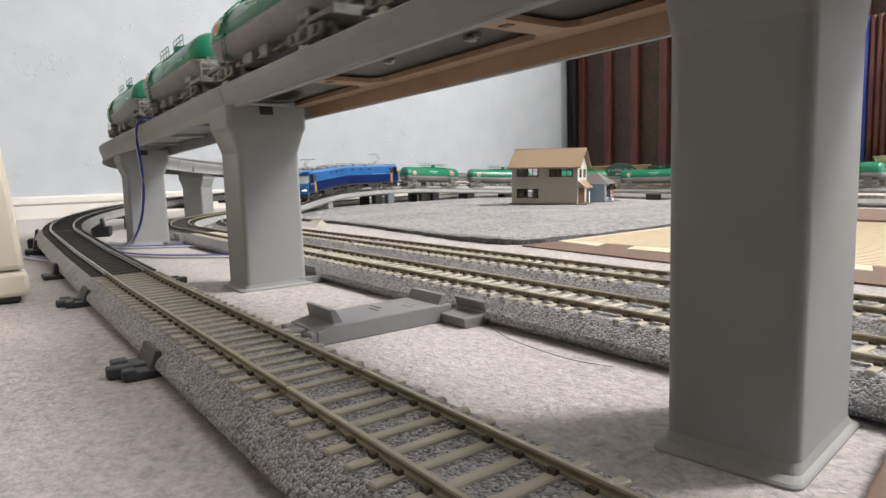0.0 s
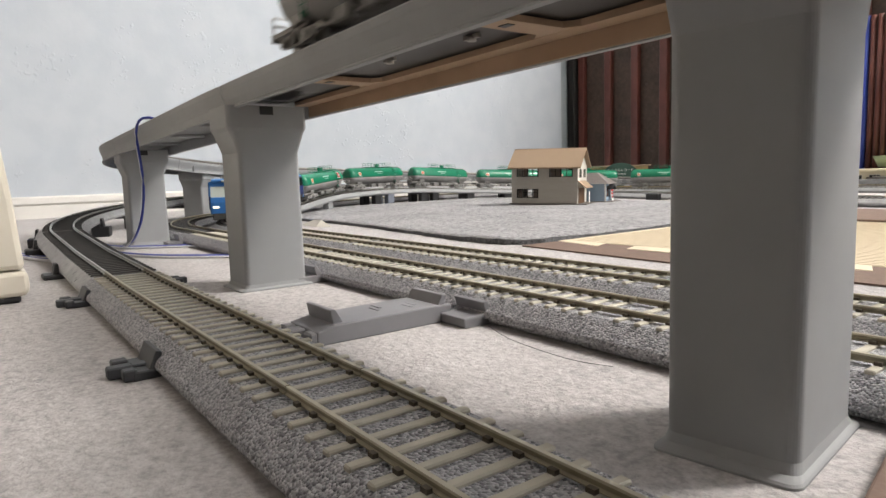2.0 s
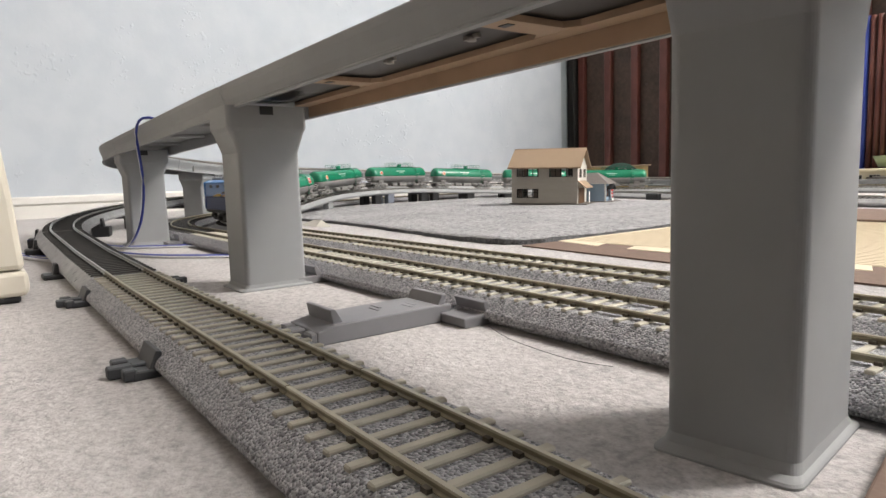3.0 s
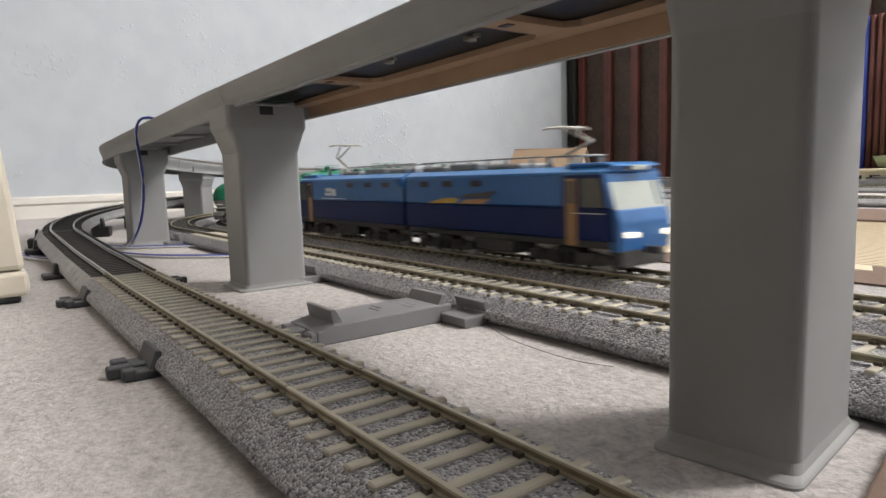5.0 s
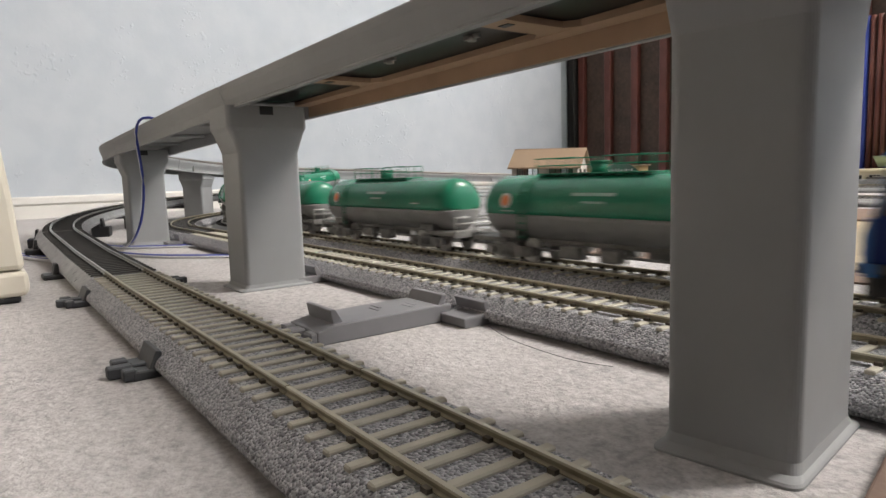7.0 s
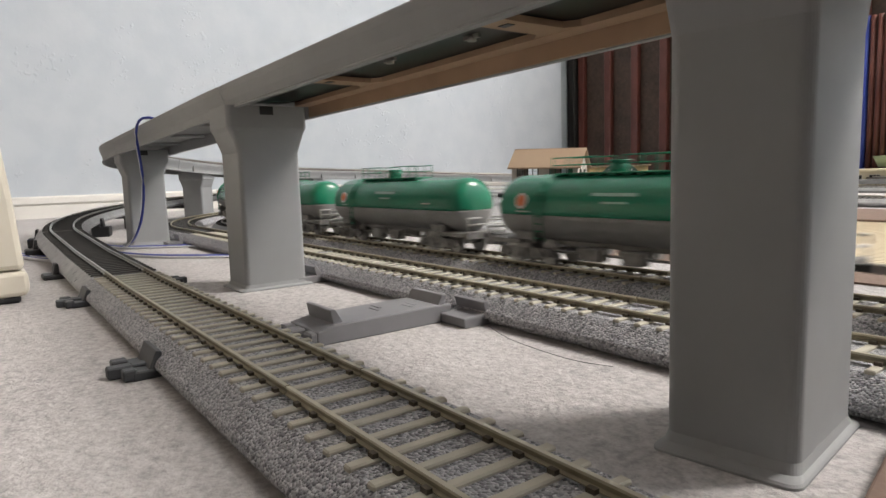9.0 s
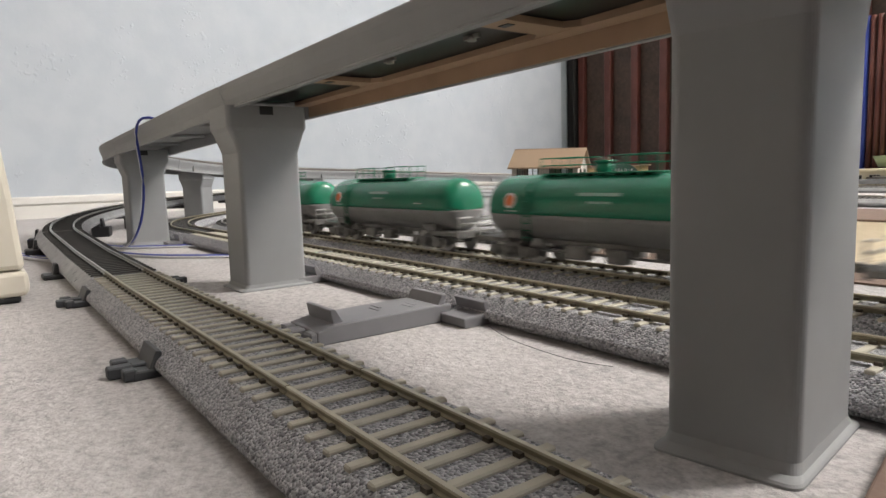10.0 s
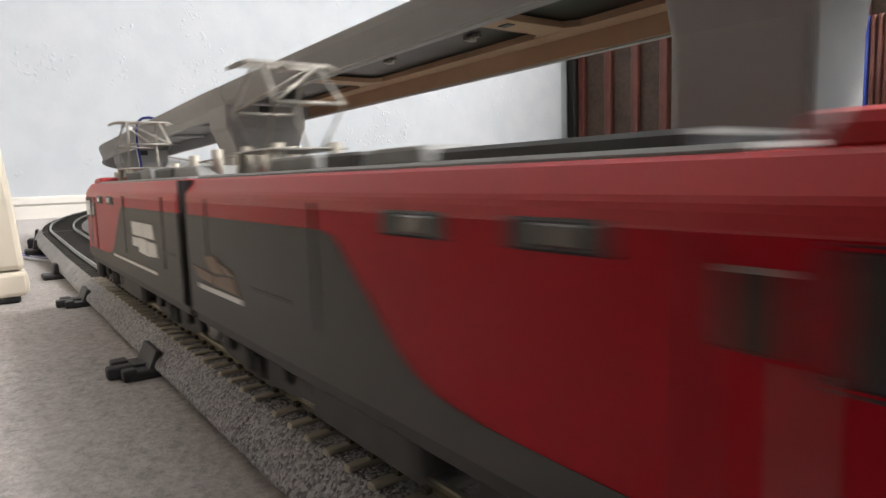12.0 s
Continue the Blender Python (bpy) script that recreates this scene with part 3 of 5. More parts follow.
M["white"] = mat("white_marking", (0.78, 0.78, 0.76), (0.70, 0.70, 0.69), 200, 0.5)
M["marking"] = mat("pale_green_marking", (0.34, 0.52, 0.44), (0.30, 0.48, 0.40), 300, 0.5)
M["blue"] = mat("bright_blue_paint", (0.025, 0.135, 0.38), (0.022, 0.122, 0.35), 50, 0.3)
# lighter than the body blue; holds the light caught along the roof edge
M["blue_light"] = mat("sky_blue_and_lit_edge", (0.042, 0.21, 0.54), (0.038, 0.19, 0.50), 50, 0.3)
M["navy"] = mat("navy_blue_paint", (0.005, 0.018, 0.105), (0.0045, 0.016, 0.095), 50, 0.3, 0, 0, 0, None, 0.2)
M["roof_grey"] = mat("grey_roof_gear", (0.30, 0.31, 0.32), (0.2, 0.205, 0.21), 200, 0.5)
M["roof_black"] = mat("black_roof_panel", (0.03, 0.03, 0.032), (0.02, 0.02, 0.022), 90, 0.5)
M["tan_door"] = mat("tan_cab_door", (0.42, 0.24, 0.10), (0.36, 0.2, 0.085), 120, 0.5)
M["glass"] = mat("dark_cab_glass", (0.018, 0.02, 0.022), (0.012, 0.013, 0.014), 60, 0.08, 0, 0, 0, None, 0.8)
# pale tone puts the windscreen's glare into the glass colour
M["screen"] = mat("pale_glare_glass", (0.50, 0.54, 0.50), (0.42, 0.46, 0.42), 60, 0.08, 0, 0, 0, None, 0.9)
M["gold"] = mat("gold_stripe", (0.62, 0.40, 0.05), (0.5, 0.32, 0.05), 200, 0.45)
M["lampglow"] = glow("lit_headlamp", (1.0, 0.90, 0.68), 1.3)
M["red_paint"] = mat("signal_red_paint", (0.40, 0.010, 0.020), (0.36, 0.009, 0.018), 40, 0.35, 0, 0, 0, None, 0.1)
# body red made brighter, so the roof edge's highlight is in the colour
M["red_top"] = mat("red_with_edge_highlight", (0.47, 0.020, 0.028), (0.43, 0.018, 0.025), 40, 0.38)
M["charcoal"] = mat("charcoal_paint", (0.105, 0.100, 0.098), (0.090, 0.086, 0.084), 50, 0.5, 0, 0, 0, None, 0.15)
M["dull_tan"] = mat("dull_tan_marking", (0.22, 0.145, 0.095), (0.15, 0.10, 0.07), 300, 0.5)
M["smoky"] = mat("smoky_cab_glass", (0.11, 0.095, 0.082), (0.04, 0.036, 0.032), 90, 0.1, 0, 0, 0, None, 0.8)
M["insulator"] = mat("cream_insulator", (0.62, 0.58, 0.5), (0.52, 0.48, 0.42), 200, 0.4)
M["steel"] = mat("dull_steel", (0.42, 0.40, 0.37), (0.3, 0.285, 0.26), 200, 0.4, 0.6)


def bogie(parent, x, base=0.0215, r=0.0053, frame="frame_grey", heavy=False):
    bm = bmesh.new()
    for sy in (-1, 1):
        out = [(-base * 0.78, 0.0042), (-base * 0.62, 0.0030), (-base * 0.36, 0.0030), (-base * 0.22, 0.0022), (base * 0.22, 0.0022), (base * 0.36, 0.0030),
               (base * 0.62, 0.0030), (base * 0.78, 0.0042), (base * 0.74, 0.0074), (base * 0.25, 0.0078), (base * 0.18, 0.0090), (-base * 0.18, 0.0090), (-base * 0.25, 0.0078), (-base * 0.74, 0.0074)]
        join(bm, prism(out, "y", sy * 0.0128 - 0.0009, sy * 0.0128 + 0.0009))
        for sx in (-0.5, 0.5):
            cyl(sx * base, sy * 0.0140, r, 0.0019, 0.0022, "y", 8, bm=bm)
        for sx in (-0.09, 0.09):
            cyl(sx * base, sy * 0.0141, 0.0055, 0.0011, 0.0045, "z", 6, bm=bm)
    box(-base * 0.2, base * 0.2, -0.013, 0.013, 0.0062, 0.0095, 0, bm)
    b = part("bogie", bm, M[frame], parent, "bogie side frames with axle boxes and springs")
    b.matrix_basis = pose(x, 0, 0)
    for sx in (-0.5, 0.5):
        bm = bmesh.new()
        for sy in (-1, 1):
            cyl(sx * base, sy * 0.0082, r, r, 0.0014, "y", 20, bm=bm)
            cyl(sx * base, sy * 0.0073, r, r + 0.0007, 0.0005, "y", 20, bm=bm)
        cyl(sx * base, 0, r, 0.0011, 0.0150, "y", 8, bm=bm)
        part("wheelset", bm, M["wheel"], b, "shiny metal wheelset")
    return b


def half_tank(upper, L=0.0718, R=0.0150, zc=0.0252, seam=0.0026):
    """The upper or lower part of a domed cylinder's skin, parted by a level seam below the axis, closed inwards."""
    bm = bmesh.new()
    xs = [(-L, 0.24), (-L + 0.0003, 0.42), (-L + 0.0010, 0.64), (-L + 0.0024, 0.82), (-L + 0.0046, 0.935), (-L + 0.0074, 0.985), (-L + 0.0100, 1.0)]
    xs = xs + [(-x, k) for x, k in xs[::-1]]
    n = 22
    rings = []
    for x, k in xs:
        dip = math.asin(min(0.98, seam / (R * k)))
        lo, hi = (-dip, math.pi + dip) if upper else (math.pi + dip + 0.002, 2 * math.pi - dip - 0.002)
        rings.append([bm.verts.new((x, R * k * math.cos(lo + (hi - lo) * i / n), zc + R * k * math.sin(lo + (hi - lo) * i / n))) for i in range(n + 1)])
    for r0, r1 in zip(rings, rings[1:]):
        for i in range(n):
            bm.faces.new((r0[i], r0[i + 1], r1[i + 1], r1[i])).smooth = True
    for r0 in (rings[0], rings[-1]):
        bm.faces.new(r0)
    bm.faces.new([r[0] for r in rings] + [r[-1] for r in rings[::-1]])
    bmesh.ops.recalc_face_normals(bm, faces=bm.faces[:])
    return bm


def on_tank(x0, x1, a0, a1, lift=0.00015, R=0.0150, zc=0.0252):
    """A thin curved plate on the tank's flank between two angles."""
    bm = bmesh.new()
    n = 5
    rows = []
    for rr in (R - 0.0002, R + lift):
        rows.append([[bm.verts.new((x, rr * math.cos(radians(a0 + (a1 - a0) * i / n)), zc + rr * math.sin(radians(a0 + (a1 - a0) * i / n)))) for i in range(n + 1)] for x in (x0, x1)])
    for (p0, p1) in rows:
        for i in range(n):
            bm.faces.new((p0[i], p0[i + 1], p1[i + 1], p1[i]))
    for j in (0, 1):
        for i in range(n):
            bm.faces.new((rows[0][j][i], rows[0][j][i + 1], rows[1][j][i + 1], rows[1][j][i]))
    for i in (0, n):
        bm.faces.new((rows[0][0][i], rows[0][1][i], rows[1][1][i], rows[1][0][i]))
    bmesh.ops.recalc_face_normals(bm, faces=bm.faces[:])
    return bm


def disc_on_tank(x, angle, r, lift, R=0.0150, zc=0.0252):
    b = cyl(0, 0, 0, r, 0.0004, "z", 18)
    bmesh.ops.transform(b, matrix=pose(x, (R + lift) * math.cos(radians(angle)), zc + (R + lift) * math.sin(radians(angle))) @ pose(0, 0, 0, angle - 90, 0, 0), verts=b.verts[:])
    return b


def tank_wagon(placard=False, label="green and grey tank wagon with a walkway on top"):
    t = thing("tank_wagon", pose(0, 0, 0), label, "tank wagon", "tank wagons of the freight trains")
    part("upper_tank", half_tank(True), M["tank_green"], t, "glossy green upper shell")
    part("lower_tank", half_tank(False), M["tank_grey"], t, "grey dirty lower shell")
    for x in (-0.0405,):
        part("strap", on_tank(x - 0.0012, x + 0.0012, -10, 190, 0.0006), M["tank_green"], t, "raised green band round the tank")
    bm = bmesh.new()
    box(-0.040, 0.022, -0.0062, 0.0062, 0.0402, 0.0408, 0.0002, bm)
    for k in range(9):
        box(-0.038 + 0.0072 * k, -0.0365 + 0.0072 * k, -0.0058, 0.0058, 0.0394, 0.0403, 0, bm)
    part("walkway", bm, M["tank_green"], t, "green grated walkway")
    bm = bmesh.new()
    cyl(-0.009, 0, 0.0425, 0.0042, 0.0050, "z", 16, bm=bm)
    cyl(-0.009, 0, 0.0453, 0.0047, 0.0008, "z", 16, bm=bm)
    part("hatch", bm, M["tank_green"], t, "round green filling hatch")
    for sy in (-1, 1):
        bm = bmesh.new()
        y = sy * 0.0062
        for z in (0.0442, 0.0474):
            rod([(-0.040, y, z), (-0.016, y, z)], 0.00028, 5, bm)
            rod([(-0.002, y, z), (0.022, y, z)], 0.00028, 5, bm)
        for x in (-0.040, -0.032, -0.024, -0.016, -0.002, 0.006, 0.014, 0.022):
            rod([(x, y, 0.0405), (x, y, 0.0474)], 0.00028, 5, bm)
        part("handrail", bm, M["tank_green"], t, "thin green handrail")
        bm = bmesh.new()
        for dx in (-0.0022, 0.0022):
            rod([(-0.0405 + dx, sy * 0.0150, 0.0110), (-0.0405 + dx, sy * 0.0162, 0.0255), (-0.0405 + dx, sy * 0.0130, 0.0345), (-0.0405 + dx, sy * 0.0066, 0.0405)], 0.00045, 5, bm)
        for k in range(7):
            z = 0.0125 + 0.0032 * k
            rod([(-0.0427, sy * 0.0160, z), (-0.0383, sy * 0.0160, z)], 0.00025, 5, bm)
        part("ladder", bm, M["tank_green"], t, "green side ladder")
        a = {1: 14, -1: 166}[sy]
        part("emblem_ring", disc_on_tank(-0.052 * -sy, a, 0.0036, 0.0001), M["white"], t, "white ring of the round emblem")
        part("emblem", disc_on_tank(-0.052 * -sy, a, 0.0026, 0.0004), M["emblem"], t, "round orange emblem")
        for x0, x1, b0, b1 in ((-0.012, 0.010, 24, 29), (-0.006, 0.006, 12, 15), (0.040, 0.048, 3, 5), (-0.055, -0.047, -5, -3)):
            if sy < 0:
                b0, b1 = 180 - b1, 180 - b0
            else:
                x0, x1 = -x1, -x0
            part("lettering_bar", on_tank(x0, x1, b0, b1), M["marking"], t, "small pale lettering bar")
        if placard:
            b0, b1 = (2, 40) if sy > 0 else (140, 178)
            part("placard", on_tank(*sorted((-sy * 0.042, -sy * 0.052)), b0, b1), M["white"], t, "white placard border")
            e = 4
            part("placard_face", on_tank(*sorted((-sy * 0.0428, -sy * 0.0512)), b0 + e, b1 - e, 0.0004), M["red_panel"], t, "red placard face")
            part("placard_bar", on_tank(*sorted((-sy * 0.0440, -sy * 0.0500)), b0 + 16, b0 + 21, 0.0006), M["white"], t, "white bar on the placard")
    bm = bmesh.new()
    for sx in (-1, 1):
        box(sx * 0.066 - 0.012, sx * 0.066 + 0.012, -0.0135, 0.0135, 0.0090, 0.0112, 0.0003, bm)
        box(-0.056, 0.056, sx * 0.004 - 0.0012, sx * 0.004 + 0.0012, 0.0092, 0.0110, 0, bm)
        box(sx * 0.0520 - 0.0045, sx * 0.0520 + 0.0045, -0.0110, 0.0110, 0.0090, 0.0150, 0.0004, bm)
        box(sx * 0.0520 - 0.0060, sx * 0.0520 + 0.0060, -0.0136, 0.0136, 0.0112, 0.0148, 0.0004, bm)
        box(sx * 0.0770, sx * 0.0785, -0.0135, 0.0135, 0.0080, 0.0118, 0.0002, bm)
    part("underframe", bm, M["frame_grey"], t, "light grey end sills and saddles")
    bm = bmesh.new()
    for x0, x1, sy in ((-0.020, -0.008, -1), (0.002, 0.012, -1), (-0.016, 0.004, 1), (0.010, 0.022, 1)):
        box(x0, x1, sy * 0.0105 - 0.003, sy * 0.0105 + 0.003, 0.0042, 0.0098, 0.0006, bm)
    rod([(-0.040, -0.010, 0.0068), (0.040, -0.010, 0.0068)], 0.0006, 6, bm)
    cyl(-0.026, 0.008, 0.0075, 0.0028, 0.013, "x", 12, bm=bm)
    rod([(-0.026, 0.008, 0.0075), (-0.026, 0.0, 0.0112)], 0.0012, 6, bm)
    box(-0.030, 0.025, -0.0016, 0.0016, 0.0085, 0.0115, 0, bm)
    part("brake_gear", bm, M["frame_grey"], t, "grey brake cylinders and rodding")
    for sx in (-1, 1):
        bm = bmesh.new()
        for y in (-0.0125, 0.0125):
            rod([(sx * 0.0782, y, 0.0112), (sx * 0.0782, y, 0.0190), (sx * 0.0782, y * 0.3, 0.0190)], 0.0005, 5, bm)
        rod([(sx * 0.0782, -0.0125, 0.0155), (sx * 0.0782, 0.0125, 0.0155)], 0.0005, 5, bm)
        part("end_rail", bm, M["pale_rail"], t, "thin grey end railing")
        bm = box(sx * 0.0818 - 0.0036, sx * 0.0818 + 0.0036, -0.0012, 0.0012, 0.0085, 0.0108, 0.0003)
        box(sx * 0.0845 - 0.0010, sx * 0.0845 + 0.0010, -0.0019, 0.0019, 0.0082, 0.0112, 0.0003, bm)
        part("coupler", bm, M["bogie"], t, "black coupler")
        bogie(t, sx * 0.0520)
    return t


def pantograph(parent, x, flip=1, high=1.0, single=True):
    bm = bmesh.new()
    box(x - 0.011, x + 0.011, -0.0085, 0.0085, 0.0478, 0.0484, 0.0002, bm)
    part("pantograph_base", bm, M["steel"], parent, "flat pantograph base")
    for sx in (-1, 1):
        for sy in (-1, 1):
            part("insulator", cyl(x + sx * 0.009, sy * 0.0075, 0.0456, 0.0011, 0.0048, "z", 8), M["insulator"], parent, "cream roof insulator")
    bm = bmesh.new()
    h = 0.0175 * high
    if single:
        part("lower_arm", rod([(x - flip * 0.006, 0, 0.0484), (x + flip * 0.010, 0, 0.0484 + h * 0.48)], 0.0007, 6), M["steel"], parent, "thin raised pantograph arm")
        part("upper_arm", rod([(x + flip * 0.010, -0.001, 0.0484 + h * 0.48), (x - flip * 0.004, -0.004, 0.0484 + h)], 0.0005, 6), M["steel"], parent)
        rod([(x + flip * 0.010, 0.001, 0.0484 + h * 0.48), (x - flip * 0.004, 0.004, 0.0484 + h)], 0.0005, 6, bm)
    else:
        for sy in (-1, 1):
            for sx in (-1, 1):
                bm = bmesh.new()
                rod([(x + sx * 0.004, sy * 0.0065, 0.0488), (x + sx * 0.0125, sy * 0.0075, 0.0484 + h * 0.5), (x + sx * 0.0035, sy * 0.0060, 0.0484 + h)], 0.0005, 5, bm)
                part("pantograph_arm", bm, M["steel"], parent, "thin raised pantograph arm")
        bm = bmesh.new()
        for sx in (-1, 1):
            rod([(x + sx * 0.0125, -0.0075, 0.0484 + h * 0.5), (x + sx * 0.0125, 0.0075, 0.0484 + h * 0.5)], 0.0004, 5, bm)
            rod([(x + sx * 0.0125, -0.0075, 0.0484 + h * 0.5), (x + sx * 0.0035, 0.0060, 0.0484 + h)], 0.0004, 5, bm)
    part("upper_arm" if single else "pantograph_brace", bm, M["steel"], parent, "thin raised pantograph arm" if single else "thin cross braces of the pantograph")
    bm = bmesh.new()
    for sx in (-1, 1):
        rod([(x - flip * 0.004 * single + sx * 0.0025, -0.0115, 0.0479 + h), (x - flip * 0.004 * single + sx * 0.0025, -0.009, 0.0488 + h), (x - flip * 0.004 * single + sx * 0.0025, 0.009, 0.0488 + h), (x - flip * 0.004 * single + sx * 0.0025, 0.0115, 0.0479 + h)], 0.0005, 5, bm)
    rod([(x - flip * 0.004 * single - 0.003, 0, 0.0484 + h), (x - flip * 0.004 * single + 0.003, 0, 0.0484 + h)], 0.0006, 6, bm)
    return part("pantograph_head", bm, M["steel"], parent, "twin contact strips with turned-down horns")


def shell(x0, x1, z0, z1, half, nose=None, bevel=0.0008):
    """A body slab seen from the side; nose = (x at the bottom, x at the top) of the leading face."""
    a, b = nose or (x1, x1)
    return prism([(x0, z0), (a, z0), (b, z1), (x0, z1)], "y", -half, half, bevel)


def blue_unit(side, leading):
    """One half of the blue locomotive, cab at +x; side: the flank (+1 or -1) towards the viewer."""
    t = thing("blue_locomotive_unit", pose(0, 0, 0), "blue two-tone electric locomotive unit with raised pantograph" if leading else "blue two-tone electric locomotive unit with white emblem", "locomotive", "blue locomotive halves")
    H = 0.0180
    nx = lambda z: 0.0775 - max(0.0, z - 0.0215) * 0.32
    part("lower_body", shell(-0.0775, 0, 0.0135, 0.0268, H, (0.0770, nx(0.0268))), M["navy"], t, "navy lower body")
    part("middle_body", shell(-0.0775, 0, 0.0268, 0.0405, H, (nx(0.0268), nx(0.0405))), M["blue"], t, "bright blue upper body")
    part("roof_edge", prism([(-H - 0.0001, 0.0400), (H + 0.0001, 0.0400), (H, 0.0412), (0.0130, 0.0434), (-0.0130, 0.0434), (-H, 0.0412)], "x", -0.0772, nx(0.0425) - 0.0005, 0.0003), M["blue_light"], t, "sky blue roof cove, the caught light in its colour")
    part("cab_roof", prism([(0.046, 0.0428), (0.0735, 0.0428), (0.0725, 0.0438), (0.0680, 0.0447), (0.046, 0.0447)], "y", -0.0150, 0.0150, 0.0008), M["blue_light"], t, "sky blue cab roof")
    bm = bmesh.new()
    for x0, x1, z in ((-0.070, -0.050, 0.0462), (-0.044, -0.020, 0.0470), (-0.012, 0.012, 0.0458)):
        box(x0, x1, -0.0110, 0.0110, 0.0430, z, 0.0008, bm)
    for x in (-0.072, -0.047, -0.016, 0.016):
        for y in (-0.006, 0.006):
            cyl(x, y, 0.0455, 0.0012, 0.0050, "z", 8, bm=bm)
    rod([(-0.074, -0.008, 0.0483), (0.010, -0.008, 0.0483)], 0.0004, 5, bm)
    rod([(-0.074, 0.006, 0.0487), (0.010, 0.006, 0.0487)], 0.0004, 5, bm)
    part("roof_gear", bm, M["roof_grey"], t, "grey roof boxes and busbars")
    pantograph(t, 0.037 if leading else 0.030, 1, 0.68 if leading else 0.9)
    for sy in (-1, 1):
        y0, y1 = sorted((sy * (H - 0.0002), sy * (H + 0.0003)))
        for x in (-0.058, -0.036, -0.012):
            b = box(x - 0.0042, x + 0.0042, y0, y1, 0.0355, 0.0385, 0.0002)
            part("louvre", b, M["roof_black"], t, "small dark louvre window")
        part("cab_door", box(0.0490, 0.0550, y0, y1, 0.0110, 0.0385, 0.0002), M["tan_door"], t, "tan cab door")
        part("cab_door_glass", box(0.0500, 0.0540, *sorted((sy * H, sy * (H + 0.0005))), 0.0285, 0.0375, 0.0001), M["glass"], t, "dark door glass")
        part("cab_window", prism([(0.0575, 0.0270), (0.0735, 0.0270), (0.0705, 0.0385), (0.0575, 0.0385)], "y", y0, y1), M["glass"], t, "dark cab side window")
        part("cab_wrap", prism([(0.0470, 0.0262), (0.0752, 0.0262), (0.0715, 0.0398), (0.0470, 0.0398)], "y", *sorted((sy * (H - 0.0002), sy * (H + 0.0001)))), M["navy"], t, "navy panel round the cab door and window")
        part("trim_line", box(-0.004, 0.032, y0, y1, 0.0279, 0.0284) if not leading else box(0.052, 0.072, y0, y1, 0.0243, 0.0247), M["white"], t, "thin white line")
    y0, y1 = sorted((side * (H - 0.0002), side * (H + 0.0004)))
    if leading:
        part("gold_stripe", prism([(-0.055, 0.0269), (-0.030, 0.0272), (-0.026, 0.0292), (-0.031, 0.0300), (-0.040, 0.0296)], "y", y0, y1), M["gold"], t, "gold swoosh of the marking")
        y0, y1 = sorted((side * (H - 0.0002), side * (H + 0.0006)))
        part("dark_swoosh", prism([(-0.026, 0.0300), (-0.002, 0.0305), (0.004, 0.0335), (-0.020, 0.0318)], "y", y0, y1), M["charcoal"], t, "dark swoosh of the marking")
        part("gold_stripe", prism([(-0.026, 0.0270), (-0.006, 0.0272), (0.000, 0.0300), (-0.020, 0.0292)], "y", y0, y1), M["tan_door"], t, "tan swoosh of the marking")
    else:
        for x0, x1, z0, z1 in ((0.0090, 0.0150, 0.0300, 0.0345), (0.0150, 0.0240, 0.0328, 0.0352), (0.0165, 0.0250, 0.0300, 0.0320)):
            part("white_emblem", prism([(x0, z0), (x1, z0), (x1 + 0.001, z1), (x0 + 0.001, z1)], "y", y0, y1), M["white"], t, "white block emblem")
    # leading face
    tilt = -math.degrees(math.atan(0.32))
    face = part("windscreen", box(-0.0004, 0.0004, -0.0160, 0.0160, -0.0062, 0.0062, 0.0003), M["screen"], t, "large raked windscreen, its pale glare put into the colour")
    face.matrix_basis = pose(nx(0.0335) + 0.0001, 0, 0.0335, 0, tilt, 0)
    part("wiper", box(0.0004, 0.0008, -0.0006, 0.0002, -0.006, 0.004), M["black"], face, "black wiper")
    part("nose", prism([(0.0740, 0.0095), (0.0790, 0.0095), (0.0796, 0.0210), (0.0772, 0.0262), (0.0740, 0.0262)], "y", -0.0165, 0.0165, 0.0007), M["blue"], t, "bright blue nose")
    for sy in (-1, 1):
        part("headlamp", box(0.0788, 0.0800, sy * 0.0108 - 0.0032, sy * 0.0108 + 0.0032, 0.0152, 0.0172, 0.0003), M["lampglow"] if leading else M["insulator"], t, "rectangular headlamps")
    part("number_light", box(0.0700, 0.0736, -0.0050, 0.0050, 0.0412, 0.0432, 0.0004), M["screen"], t, "pale lamp above the windscreen")
    bm = box(0.0720, 0.0780, -0.0150, 0.0150, 0.0030, 0.0140, 0.0010)
    part("pilot", bm, M["bogie"], t, "dark pilot with steps")
    bm = bmesh.new()
    box(-0.0165, 0.0150, -0.0165, 0.0165, 0.0045, 0.0130, 0.0010, bm)
    part("underfloor_box", bm, M["bogie"], t, "dark underfloor equipment case")
    part("sole_bar", box(-0.0770, 0.0740, -0.0172, 0.0172, 0.0105, 0.0138, 0.0006), M["bogie"], t, "dark sole bar")
    for x in (-0.0470, 0.0400):
        bogie(t, x, 0.031, 0.0070, "bogie")
    part("coupler", box(0.0765, 0.0835, -0.0014, 0.0014, 0.0082, 0.0112, 0.0004), M["bogie"], t, "black coupler")
    part("gangway", box(-0.0800, -0.0772, -0.0120, 0.0120, 0.0100, 0.0400, 0.0004), M["navy"], t, "dark bellows between the units")
    # the body is a little shorter than its drawing: draw it in towards the inner end
    for ob in t.children:
        if not ob.name.startswith("bogie"):
            for v in ob.data.vertices:
                x = v.co.x + ob.matrix_basis.translation.x
                x = (x + 0.0775) * 0.96 - 0.0775
